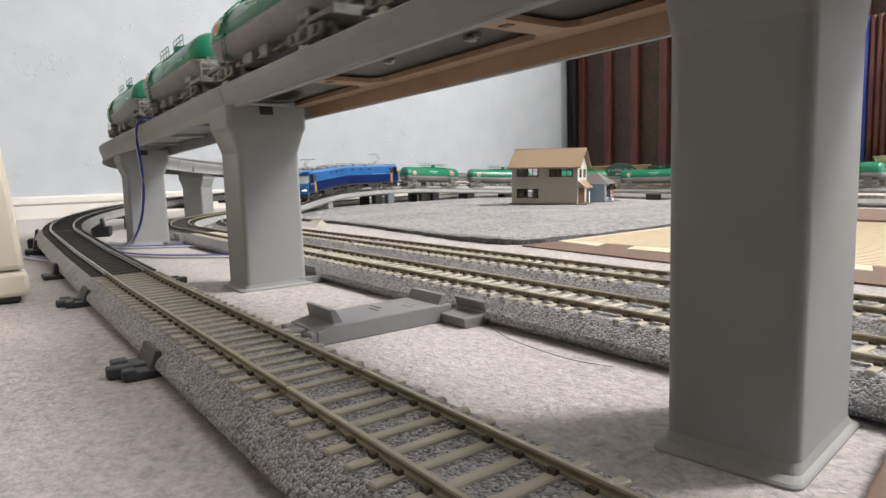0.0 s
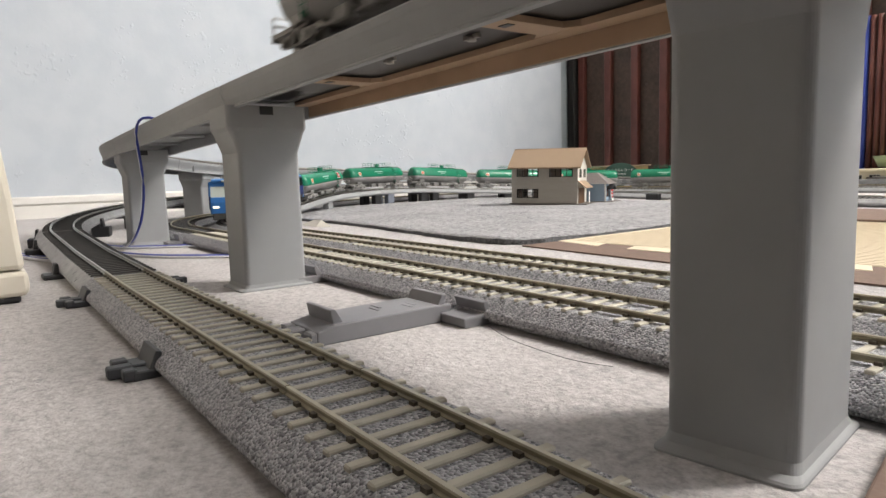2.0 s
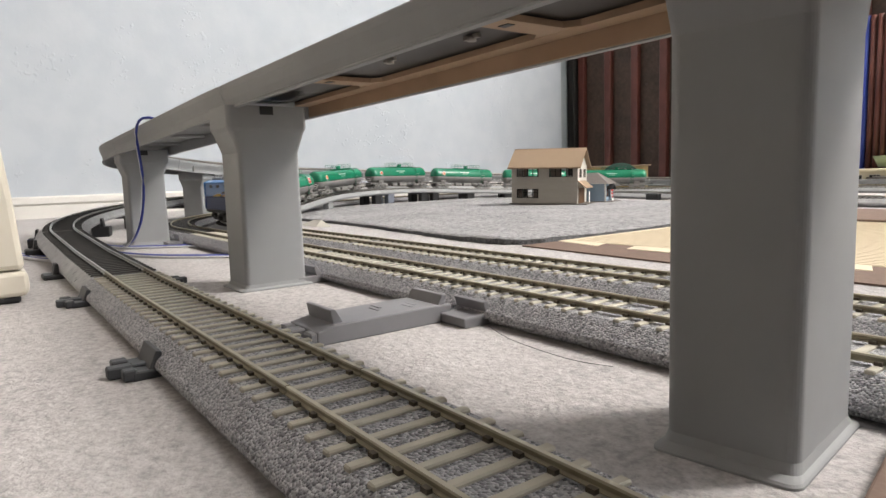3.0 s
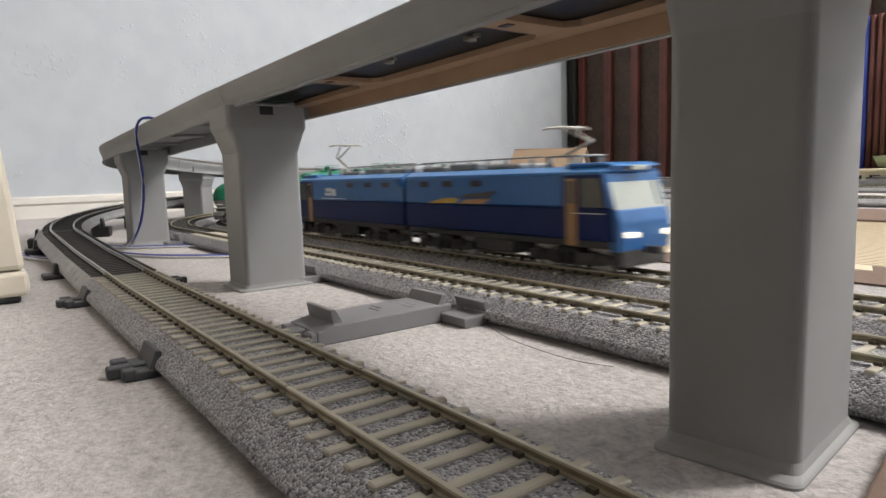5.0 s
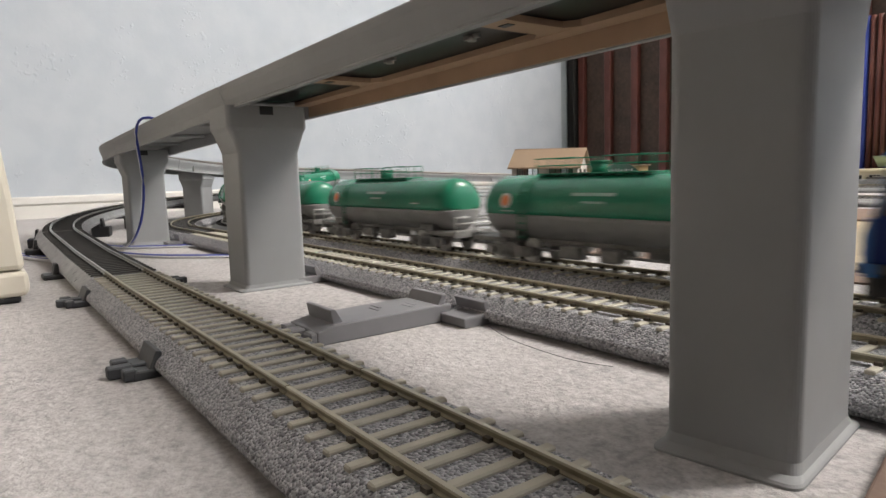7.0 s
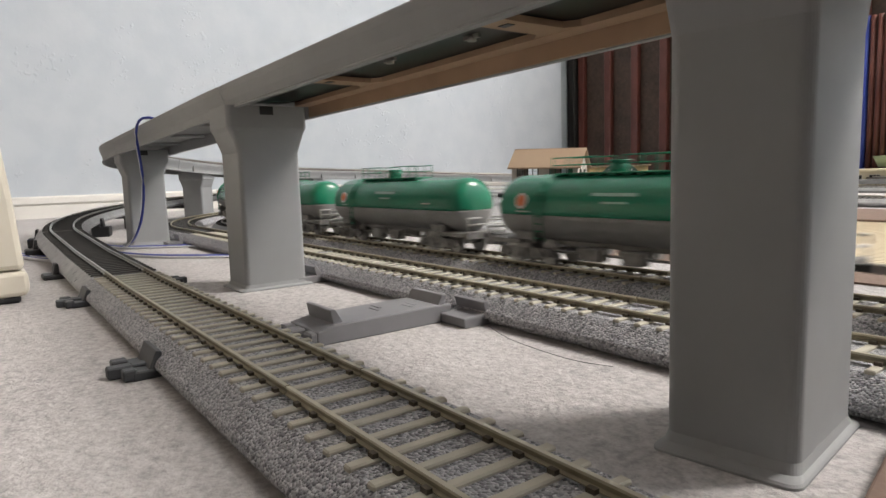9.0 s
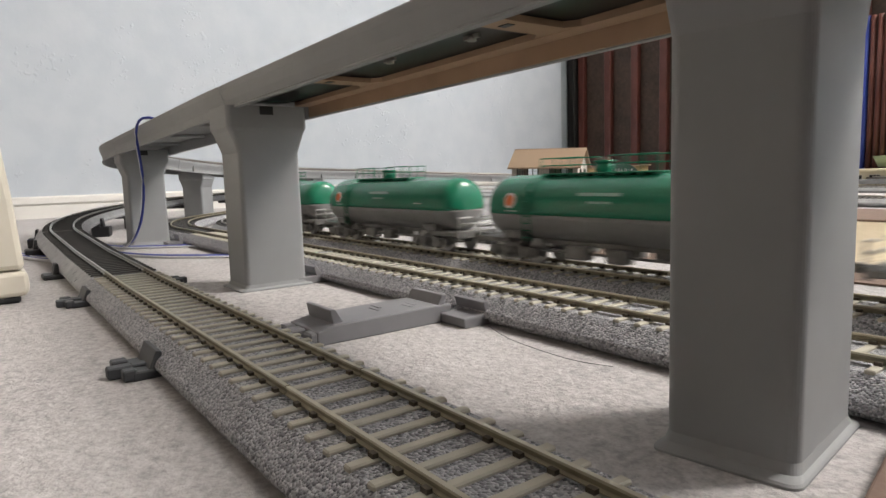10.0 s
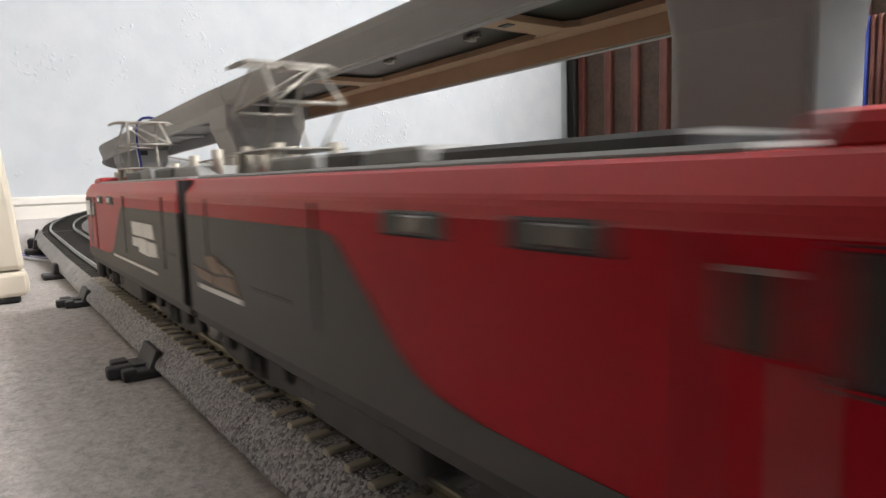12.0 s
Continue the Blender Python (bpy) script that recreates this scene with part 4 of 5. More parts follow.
                if x > 0.055:
                    x -= 0.0042 * (abs(v.co.y) / H) ** 2 * (x - 0.055) / 0.018
                v.co.x = x - ob.matrix_basis.translation.x
    return t


def red_unit(leading):
    t = thing("red_locomotive_unit", pose(0, 0, 0), "red and charcoal electric locomotive unit with white marking" if leading else "red and charcoal electric locomotive unit with tan marking", "locomotive", "red locomotive halves")
    H = 0.0183
    part("body", prism([(-0.0756, 0.0125), (0.0770, 0.0125), (0.0780, 0.0140), (0.0780, 0.0235), (0.0752, 0.0385), (-0.0756, 0.0385)], "y", -H, H, 0.0010), M["red_paint"], t, "red body")
    part("roof_edge", prism([(-H - 0.0001, 0.0372), (H + 0.0001, 0.0372), (H - 0.0001, 0.0395), (0.0158, 0.0428), (-0.0158, 0.0428), (-H + 0.0001, 0.0395)], "x", -0.0754, 0.0748, 0.0006), M["red_top"], t, "red roof cove with its highlight in the colour")
    for sy in (-1, 1):
        def plate(lift):
            return sorted((sy * (H - 0.0004), sy * (H + lift)))
        # the panel's edge falls in a straight slant and rounds into a low skirt that runs on to the cab
        edge = [(-0.0055, 0.0348), (-0.0020, 0.0341), (0.0005, 0.0325), (0.0140, 0.0215), (0.0170, 0.0196), (0.0220, 0.0180), (0.0290, 0.0171), (0.0400, 0.0168), (0.0745, 0.0166)]
        part("side_panel", prism([(-0.0755, 0.0128), (0.0745, 0.0128)] + edge[::-1] + [(-0.0755, 0.0348)], "y", *plate(0.00015)), M["charcoal"], t, "charcoal panel with a slanting edge and low skirt")
        if leading:
            part("pinstripe", box(-0.050, 0.016, *plate(0.0004), 0.0172, 0.0180), M["white"], t, "white pinstripe")
        for x0, x1 in ((0.011, 0.024), (0.033, 0.045)):
            part("louvre", box(x0, x1, *plate(0.0003), 0.0350, 0.0382, 0.0004), M["roof_black"], t, "dark louvre slot")
            part("louvre_glass", box(x0 + 0.004, x1 - 0.002, *plate(0.0005), 0.0356, 0.0376, 0.0002), M["smoky"], t, "pale glass in the slot")
        part("door_joint", box(0.0520, 0.0523, *plate(0.0002), 0.0170, 0.0375), M["roof_black"], t, "dark door joint")
        part("handrail", rod([(0.0595, sy * (H + 0.0010), 0.0185), (0.0595, sy * (H + 0.0010), 0.0300)], 0.0003, 6), M["steel"], t, "thin cab handrail")
        part("cab_window_band", box(0.0605, 0.0748, *plate(0.0002), 0.0288, 0.0374, 0.0006), M["roof_black"], t, "black band round the cab windows")
        part("door_window", box(0.0540, 0.0580, *plate(0.0004), 0.0300, 0.0356, 0.0004), M["smoky"], t, "dark door window")
        part("cab_window", prism([(0.0622, 0.0300), (0.0740, 0.0300), (0.0731, 0.0360), (0.0622, 0.0360)], "y", *plate(0.0004)), M["smoky"], t, "dark cab side window")
        for x in (-0.060, -0.008):
            part("panel_joint", box(x, x + 0.0005, *plate(0.0003), 0.0200, 0.0385), M["roof_black"], t, "dark panel joint")
        part("step_line", box(-0.034, -0.018, *plate(0.0003), 0.0225, 0.0231) if not leading else box(-0.070, -0.058, *plate(0.0003), 0.0240, 0.0246), M["roof_black"], t, "dark panel joint")
        if leading:
            for pts in ([(-0.050, 0.0268), (-0.036, 0.0268), (-0.035, 0.0308), (-0.048, 0.0308)], [(-0.0352, 0.0268), (-0.021, 0.0268), (-0.020, 0.0308), (-0.0342, 0.0308)],
                        [(-0.052, 0.0222), (-0.041, 0.0216), (-0.040, 0.0258), (-0.051, 0.0258)], [(-0.0402, 0.0216), (-0.029, 0.0220), (-0.028, 0.0262), (-0.0392, 0.0262)], [(-0.0282, 0.0234), (-0.020, 0.0234), (-0.020, 0.0260), (-0.0272, 0.0260)]):
                part("white_marking", prism(pts, "y", *plate(0.0004)), M["white"], t, "white block marking")
        else:
            for pts in ([(-0.041, 0.0205), (-0.055, 0.0208), (-0.056, 0.0228), (-0.044, 0.0236)], [(-0.0555, 0.0208), (-0.068, 0.0214), (-0.071, 0.0238), (-0.0565, 0.0228)],
                        [(-0.050, 0.0236), (-0.058, 0.0234), (-0.062, 0.0262), (-0.055, 0.0270)], [(-0.0435, 0.0240), (-0.0490, 0.0238), (-0.0525, 0.0256), (-0.0470, 0.0252)]):
                part("tan_marking", prism(pts, "y", *plate(0.0004)), M["dull_tan"], t, "tan broken patch of the marking")
            part("white_marking", prism([(-0.040, 0.0190), (-0.067, 0.0190), (-0.068, 0.0200), (-0.040, 0.0200)], "y", *plate(0.0004)), M["white"], t, "pale marking line")
    part("windscreen", prism([(0.0768, 0.0262), (0.0774, 0.0262), (0.0758, 0.0362), (0.0752, 0.0362)], "y", -0.0155, 0.0155), M["glass"], t, "dark raked windscreen")
    part("cab_roof", prism([(0.056, 0.0420), (0.0745, 0.0420), (0.0725, 0.0448), (0.058, 0.0452)], "y", -0.0150, 0.0150, 0.0010), M["red_top"], t, "red cab roof")
    part("roof_panel", box(-0.0745, 0.055, -0.0155, 0.0155, 0.0420, 0.0434, 0.0004), M["roof_grey"], t, "grey roof deck")
    grey, dark = (((-0.024, -0.0075, 0.0466), (-0.074, -0.050, 0.0460)), ((-0.0065, 0.0190, 0.0460), (-0.048, -0.026, 0.0462))) if leading else (
        ((-0.004, 0.0125, 0.0456), (-0.040, -0.018, 0.0458)), ((0.0135, 0.0480, 0.0449), (-0.0165, -0.0055, 0.0456)))
    for x0, x1, z in grey:
        part("roof_box", prism([(x0, 0.0430), (x1, 0.0430), (x1 - 0.001, z), (x0 + 0.003, z)], "y", -0.0125, 0.0125, 0.0006), M["roof_grey"], t, "light grey roof box")
    for x0, x1, z in dark:
        part("roof_grille", box(x0, x1, -0.0122, 0.0122, 0.0430, z, 0.0005), M["roof_black"], t, "black roof grille")
    for x, y, h in ((-0.0495, -0.006, 0.006), (-0.0475, 0.006, 0.006), (0.0215, -0.006, 0.006), (0.0590, 0.008, 0.004), (0.0560, -0.007, 0.004), (-0.0730, -0.004, 0.0065), (-0.0720, 0.007, 0.0065)):
        if not leading and x > 0:
            continue
        part("insulator", cyl(x, y, 0.0434 + h / 2, 0.0013, h, "z", 10), M["insulator"], t, "cream roof insulator")
    if leading:
        bm = bmesh.new()
        rod([(-0.074, -0.006, 0.0492), (-0.03, -0.006, 0.0490), (-0.020, -0.005, 0.0488), (0.010, -0.004, 0.0470)], 0.0003, 6, bm)
        part("busbar", bm, M["steel"], t, "thin roof busbar")
    pantograph(t, 0.046 if leading else -0.058, 1, 1.0, False)
    # black plate added over the red end to paint the gap's shade
    part("end_wall", box(-0.0764, -0.0754, -H + 0.0003, H - 0.0003, 0.0125, 0.0425), M["roof_black"], t, "black plate over the inner end, darkening the gap")
    part("pilot", box(0.0700, 0.0785, -0.0165, 0.0165, 0.0025, 0.0126, 0.0012), M["bogie"], t, "dark pilot")
    for sy in (-1, 1):
        part("headlamp", box(0.0775, 0.0788, sy * 0.0110 - 0.0030, sy * 0.0110 + 0.0030, 0.0165, 0.0190, 0.0004), M["insulator"], t, "headlamp pair")
    bm = bmesh.new()
    box(-0.0170, 0.0155, -0.0168, 0.0168, 0.0040, 0.0120, 0.0010, bm)
    part("underfloor_box", bm, M["bogie"], t, "dark underfloor equipment case")
    part("sole_bar", box(-0.0770, 0.0760, -0.0174, 0.0174, 0.0098, 0.0128, 0.0006), M["bogie"], t, "dark sole bar")
    for x in (-0.0470, 0.0440):
        bogie(t, x, 0.031, 0.0070, "bogie")
    part("coupler", box(0.0765, 0.0835, -0.0014, 0.0014, 0.0082, 0.0112, 0.0004), M["bogie"], t, "black coupler")
    part("gangway", box(-0.0788, -0.0755, -0.0140, 0.0140, 0.0120, 0.0385, 0.0006), M["roof_black"], t, "black corridor bellows between the units")
    for k in range(5):
        part("bellows_fold", box(-0.0796, -0.0755, -0.0150, 0.0150, 0.0120 + 0.0054 * k, 0.0160 + 0.0054 * k, 0.0004), M["roof_black"], t)
    return t


# ---- small track fittings ----
def joint_clip(x, side_y, out, label, material, tall=0.0075, z=0.0):
    """A moulded clip that grips the foot of a roadbed; out: -1 or +1, the way it sticks out along y."""
    t = thing("track_clip", pose(x, side_y, z), label, "track clip", "clips along the tracks")
    o = out
    if material == "bracket":
        part("plate", prism([(o * -0.004, 0.0), (o * 0.0125, 0.0), (o * 0.0128, 0.0036), (o * 0.0030, 0.0040), (o * -0.004, 0.0030)], "x", -0.0085, 0.0085, 0.0004), M[material], t)
        part("lip", prism([(o * -0.0010, 0.0036), (o * 0.0028, 0.0036), (o * 0.0040, tall + 0.0008), (o * 0.0024, tall + 0.0012)], "x", -0.0085, 0.0085, 0.0003), M[material], t, "sloping gripping lip")
        return t
    part("plate", box(-0.0085, 0.0085, *sorted((o * -0.004, o * 0.0068)), 0.0, 0.0026, 0.0004), M[material], t)
    part("lip", prism([(o * -0.0006, 0.0024), (o * 0.0026, 0.0024), (o * 0.0004, tall), (o * -0.0012, tall - 0.0004)], "x", -0.0080, 0.0080, 0.0003), M[material], t, "sloping gripping lip")
    for x0, x1, end in ((-0.0084, -0.0040, 0.0100), (-0.0012, 0.0030, 0.0122), (0.0046, 0.0084, 0.0092)):
        part("prong", box(x0, x1, *sorted((o * 0.0056, o * end)), 0.0002, 0.0034, 0.0004), M[material], t)
    part("rib", box(-0.0012, 0.0030, *sorted((o * 0.0010, o * 0.0060)), 0.0025, 0.0034, 0.0003), M[material], t)
    return t


for x in (-0.196, -0.331):
    joint_clip(x, 0.0372, -1, "dark grey plastic clip gripping the roadbed foot", "pier_dark")
joint_clip(-0.312, 0.1425, -1, "grey plastic clip at the foot of the inner track", "bracket")
joint_clip(-0.1800, 0.1462, -1, "grey plastic clip beside the spare bracket", "bracket")
joint_clip(-0.36, 0.0765, 1, "small dark clip on the far side of the roadbed", "pier_dark", 0.005)
joint_clip(-0.585, 0.1425, -1, "grey plastic clip near the pier foot", "bracket", 0.009)


def foot(line, s, side, label, material, wide=0.016):
    """A black support under a raised roadbed, with a hook at one side."""
    q, d, nn = line.frame_at(s)
    t = thing("roadbed_support", Matrix.Translation((q.x, q.y, 0)) @ Matrix.Rotation(math.atan2(d.y, d.x), 4, "Z"), label, "track support", "roadbed supports")
    h = q.z - 0.0115
    part("block", box(-wide / 2, wide / 2, *sorted((side * 0.012, side * 0.0290)), 0.0, h * 0.75 + 0.001, 0.0008), M[material], t)
    part("cap", box(-wide / 2, wide / 2, -0.0195, 0.0195, h * 0.75, max(h, h * 0.75 + 0.0008), 0.0003), M[material], t)
    part("hook", prism([(side * 0.0205, h * 0.6), (side * 0.0240, h * 0.6), (side * 0.0222, h + 0.0065), (side * 0.0205, h + 0.0065)], "x", -wide / 3, wide / 3, 0.0003), M[material], t)
    return t


for s in (2.19, 2.34, 2.43):
    foot(A, s, 1, "black plastic support under the climbing curved track", "black")
for s in (2.52, 2.64, 2.80, 2.94, 3.1):
    foot(A, s, -1, "black plastic support inside the climbing curve", "black")


def trestle(line, s, material, label):
    q, d, nn = line.frame_at(s)
    base = 0.0044 if -1.02 < q.x < -0.345 and 0.32 < q.y < 0.83 else 0.0
    t = thing("track_trestle", Matrix.Translation((q.x, q.y, base)) @ Matrix.Rotation(math.atan2(d.y, d.x), 4, "Z"), label, "track support", "blocks under the far track")
    h = max(q.z - 0.0114 - base, 0.003)
    for sy in (-1, 1):
        part("post", box(-0.0085, 0.0085, sy * 0.0150 - 0.0050, sy * 0.0150 + 0.0050, 0, h - 0.002, 0.0006), M[material], t)
    part("cap", box(-0.0085, 0.0085, -0.0205, 0.0205, h - 0.0022, h, 0.0004), M[material], t)
    return t


def s_where(line, s0, y):
    s = s0
    while line.at(s).y < y and s < line.length - 0.05:
        s += 0.004
    return s


for y, mt, lab in ((0.450, "pier", "light grey block under the far track"), (0.590, "black", "black block under the far track"), (0.625, "block_blue", "blue-grey block under the far track"),
                   (0.715, "black", "black block under the far track"), (0.745, "black", "black block under the far track"), (0.84, "black", "black block under the far track"),
                   (0.93, "black", "black block under the far track"), (1.10, "black", "black block under the far track")):
    trestle(C, s_where(C, 2.6, y), mt, lab)


for x, w in ((-0.655, 0.030), (-0.575, 0.016), (-0.500, 0.030)):
    y = 0.930 + (x + 0.600) * -0.268 - 0.0245
    t = thing("track_block", pose(x, y, 0, 0, 0, -15), "low black plastic block beside the siding roadbed", "track support", "blocks along the siding")
    part("body", box(-w / 2, w / 2, -0.004, 0.0035, 0, 0.0085, 0.0006), M["black"], t)
    part("cap", box(-w / 2 - 0.001, w / 2 + 0.001, -0.0045, 0.0030, 0.0085, 0.0100, 0.0004), M["black"], t)


def spare_bracket():
    t = thing("spare_track_bracket", pose(-0.1965, 0.111, 0), "loose grey plastic track bracket lying on the carpet", "track bracket")
    part("slab", prism([(-0.0265, 0.0), (0.0275, 0.0), (0.0275, 0.0062), (0.0205, 0.0066), (-0.0195, 0.0062), (-0.0265, 0.0048)], "x", -0.0110, 0.0110, 0.0005), M["bracket"], t)
    for x0, x1, y0 in ((-0.0108, -0.0058, -0.0305), (-0.0040, 0.0022, -0.0335), (0.0050, 0.0108, -0.0290)):
        part("end_lug", box(x0, x1, y0, -0.0262, 0.0, 0.0046, 0.0006), M["bracket"], t)
    part("lip", prism([(-0.0195, 0.0058), (-0.0155, 0.0058), (-0.0185, 0.0108), (-0.0205, 0.0108)], "x", -0.0105, 0.0085, 0.0004), M["bracket"], t, "raised gripping lip")
    part("lip", prism([(0.0215, 0.0060), (0.0250, 0.0060), (0.0262, 0.0100), (0.0242, 0.0100)], "x", -0.0105, 0.0100, 0.0004), M["bracket"], t, "raised gripping lip")
    for k, (u, v, w) in enumerate(((-0.004, 0.004, 0.0030), (-0.001, 0.0015, 0.0030), (0.003, 0.013, 0.0030), (0.001, 0.016, 0.0030))):
        part("moulded_mark", box(u - w, u + w, v - 0.0005, v + 0.0005, 0.0060, 0.00665), M["bracket"], t, "small raised moulded mark")
    return t


spare_bracket()


# ---- wires ----
def wire(name, pts, r, material, label):
    return tagged(part(name, rod(spline(pts, 0.006), r, 8), M[material], smooth=True), label, "wire", "wires under the layout")


LOOP = [(-0.478, 0.113, 0.0965), (-0.484, 0.1035, 0.1000), (-0.492, 0.0985, 0.0985), (-0.503, 0.0980, 0.0910), (-0.502, 0.0985, 0.0767), (-0.501, 0.0995, 0.0607),
        (-0.502, 0.0990, 0.0439), (-0.504, 0.0965, 0.0279), (-0.525, 0.0955, 0.0150), (-0.565, 0.0965, 0.0050), (-0.600, 0.0990, 0.0012)]
wire("feeder_wire", LOOP, 0.0009, "wire_blue", "blue feeder wire looped over the viaduct edge")
wire("feeder_wire", [(x - 0.0016, y - 0.0002, z - 0.0004) for x, y, z in LOOP], 0.0008, "wire_white", "white feeder wire paired with the blue one")
wire("floor_wire", [(-0.655, 0.088, 0.001), (-0.600, 0.098, 0.001), (-0.567, 0.132, 0.001), (-0.541, 0.160, 0.001), (-0.52, 0.175, 0.001)], 0.0014, "wire_blue", "blue wire lying on the carpet")
wire("floor_wire", [(-0.650, 0.086, 0.001), (-0.594, 0.096, 0.001), (-0.562, 0.130, 0.001), (-0.535, 0.158, 0.001), (-0.515, 0.172, 0.001)], 0.0010, "wire_white", "white wire lying on the carpet")
wire("floor_wire", [(-0.60, 0.078, 0.001), (-0.540, 0.090, 0.001), (-0.500, 0.106, 0.001), (-0.474, 0.126, 0.001), (-0.450, 0.145, 0.001)], 0.0014, "wire_blue", "blue wire curving past the pier foot")
wire("floor_wire", [(-0.60, 0.076, 0.001), (-0.534, 0.088, 0.001), (-0.494, 0.104, 0.001), (-0.468, 0.124, 0.001), (-0.450, 0.143, 0.001)], 0.0009, "wire_white", "white wire curving past the pier foot")
for dx, mt in ((0.0, "wire_blue"), (0.012, "wire_white"), (0.022, "wire_blue"), (0.031, "wire_white")):
    wire("floor_wire", [(-0.66 + dx, 0.008, 0.012), (-0.63 + dx, 0.020, 0.003), (-0.590 + dx, 0.032, 0.001), (-0.560 + dx, 0.044, 0.001), (-0.535 + dx, 0.060, 0.001)], 0.0012, mt, "wire running out from under the curved track")


# ---- the cream appliance ----
def appliance():
    t = thing("appliance", pose(-0.3925, -0.045, 0), "cream plastic appliance housing standing on the carpet", "appliance")
    part("foot", box(-0.034, 0.034, -0.058, 0.0585, 0.0, 0.0035, 0.001), M["pier_dark"], t, "dark recessed foot")
    part("base", prism([(-0.060, 0.0033), (0.0605, 0.0033), (0.0625, 0.0060), (0.0620, 0.0150), (-0.060, 0.0150)], "x", -0.037, 0.037, 0.0020), M["cream_plastic"], t, "cream base ring")
    part("housing", prism([(-0.060, 0.0156), (0.0612, 0.0156), (0.0590, 0.050), (0.0555, 0.085), (0.0450, 0.16), (-0.060, 0.16)], "x", -0.036, 0.036, 0.0025), M["cream_plastic"], t, "cream tapered housing")
    return t


appliance()


# ---- buildings ----
def window_at(parent, x0, x1, z0, z1, y, cols, material="pane"):
    w = part("window", box(x0, x1, y - 0.0005, y + 0.001, z0, z1), M[material], parent, "dark window with fine glazing bars")
    bm = bmesh.new()
    box(x0 - 0.0008, x1 + 0.0008, y - 0.0012, y, z1, z1 + 0.0008, 0, bm)
    box(x0 - 0.0008, x1 + 0.0008, y - 0.0012, y, z0 - 0.0008, z0, 0, bm)
    for k in range(cols + 1):
        u = x0 + (x1 - x0) * k / cols
        box(u - 0.00035, u + 0.00035, y - 0.0011, y, z0, z1, 0, bm)
    box(x0, x1, y - 0.0010, y, (z0 + z1) / 2 - 0.0002, (z0 + z1) / 2 + 0.0002, 0, bm)
    part("sash", bm, M["siding_pale"], w, "pale window frame")
    return w


def pierced(x0, x1, z0, z1, y0, y1, holes):
    """A wall slab along x with rectangular openings (x0, x1, z0, z1) right through it."""
    bm = bmesh.new()
    xs = sorted({x0, x1, *[v for h in holes for v in h[:2]]})
    zs = sorted({z0, z1, *[v for h in holes for v in h[2:]]})
    for a, b in zip(xs, xs[1:]):
        for c, d in zip(zs, zs[1:]):
            if not any(h[0] < (a + b) / 2 < h[1] and h[2] < (c + d) / 2 < h[3] for h in holes):
                box(a, b, y0, y1, c, d, 0, bm)
    return bm


def open_window(parent, x0, x1, z0, z1, y, cols, dark):
    """Glazing bars in an opening; a brown sheet stands in for the dark interior behind some lights."""
    w = part("window", box(x0 - 0.0010, x1 + 0.0010, y - 0.0012, y - 0.0002, z1, z1 + 0.0009), M["pane"], parent, "dark window frame with fine glazing bars")
    bm = bmesh.new()
    box(x0 - 0.0010, x1 + 0.0010, y - 0.0012, y - 0.0002, z0 - 0.0009, z0, 0, bm)
    for k in range(cols + 1):
        u = x0 + (x1 - x0) * k / cols
        e = 0.0006 if k in (0, cols // 2, cols) else 0.00035
        box(u - e, u + e, y - 0.0011, y + 0.0004, z0, z1, 0, bm)
    box(x0, x1, y - 0.0009, y + 0.0002, z0 + (z1 - z0) * 0.62, z0 + (z1 - z0) * 0.62 + 0.0005, 0, bm)
    part("sash", bm, M["pane"], w, "dark glazing bars")
    for k in dark:
        a, b = x0 + (x1 - x0) * k / cols, x0 + (x1 - x0) * (k + 1) / cols
        part("blind", box(a, b, y + 0.0030, y + 0.0034, z0, z1), M["blind"], w, "brown sheet standing in for the dark interior")
    return w


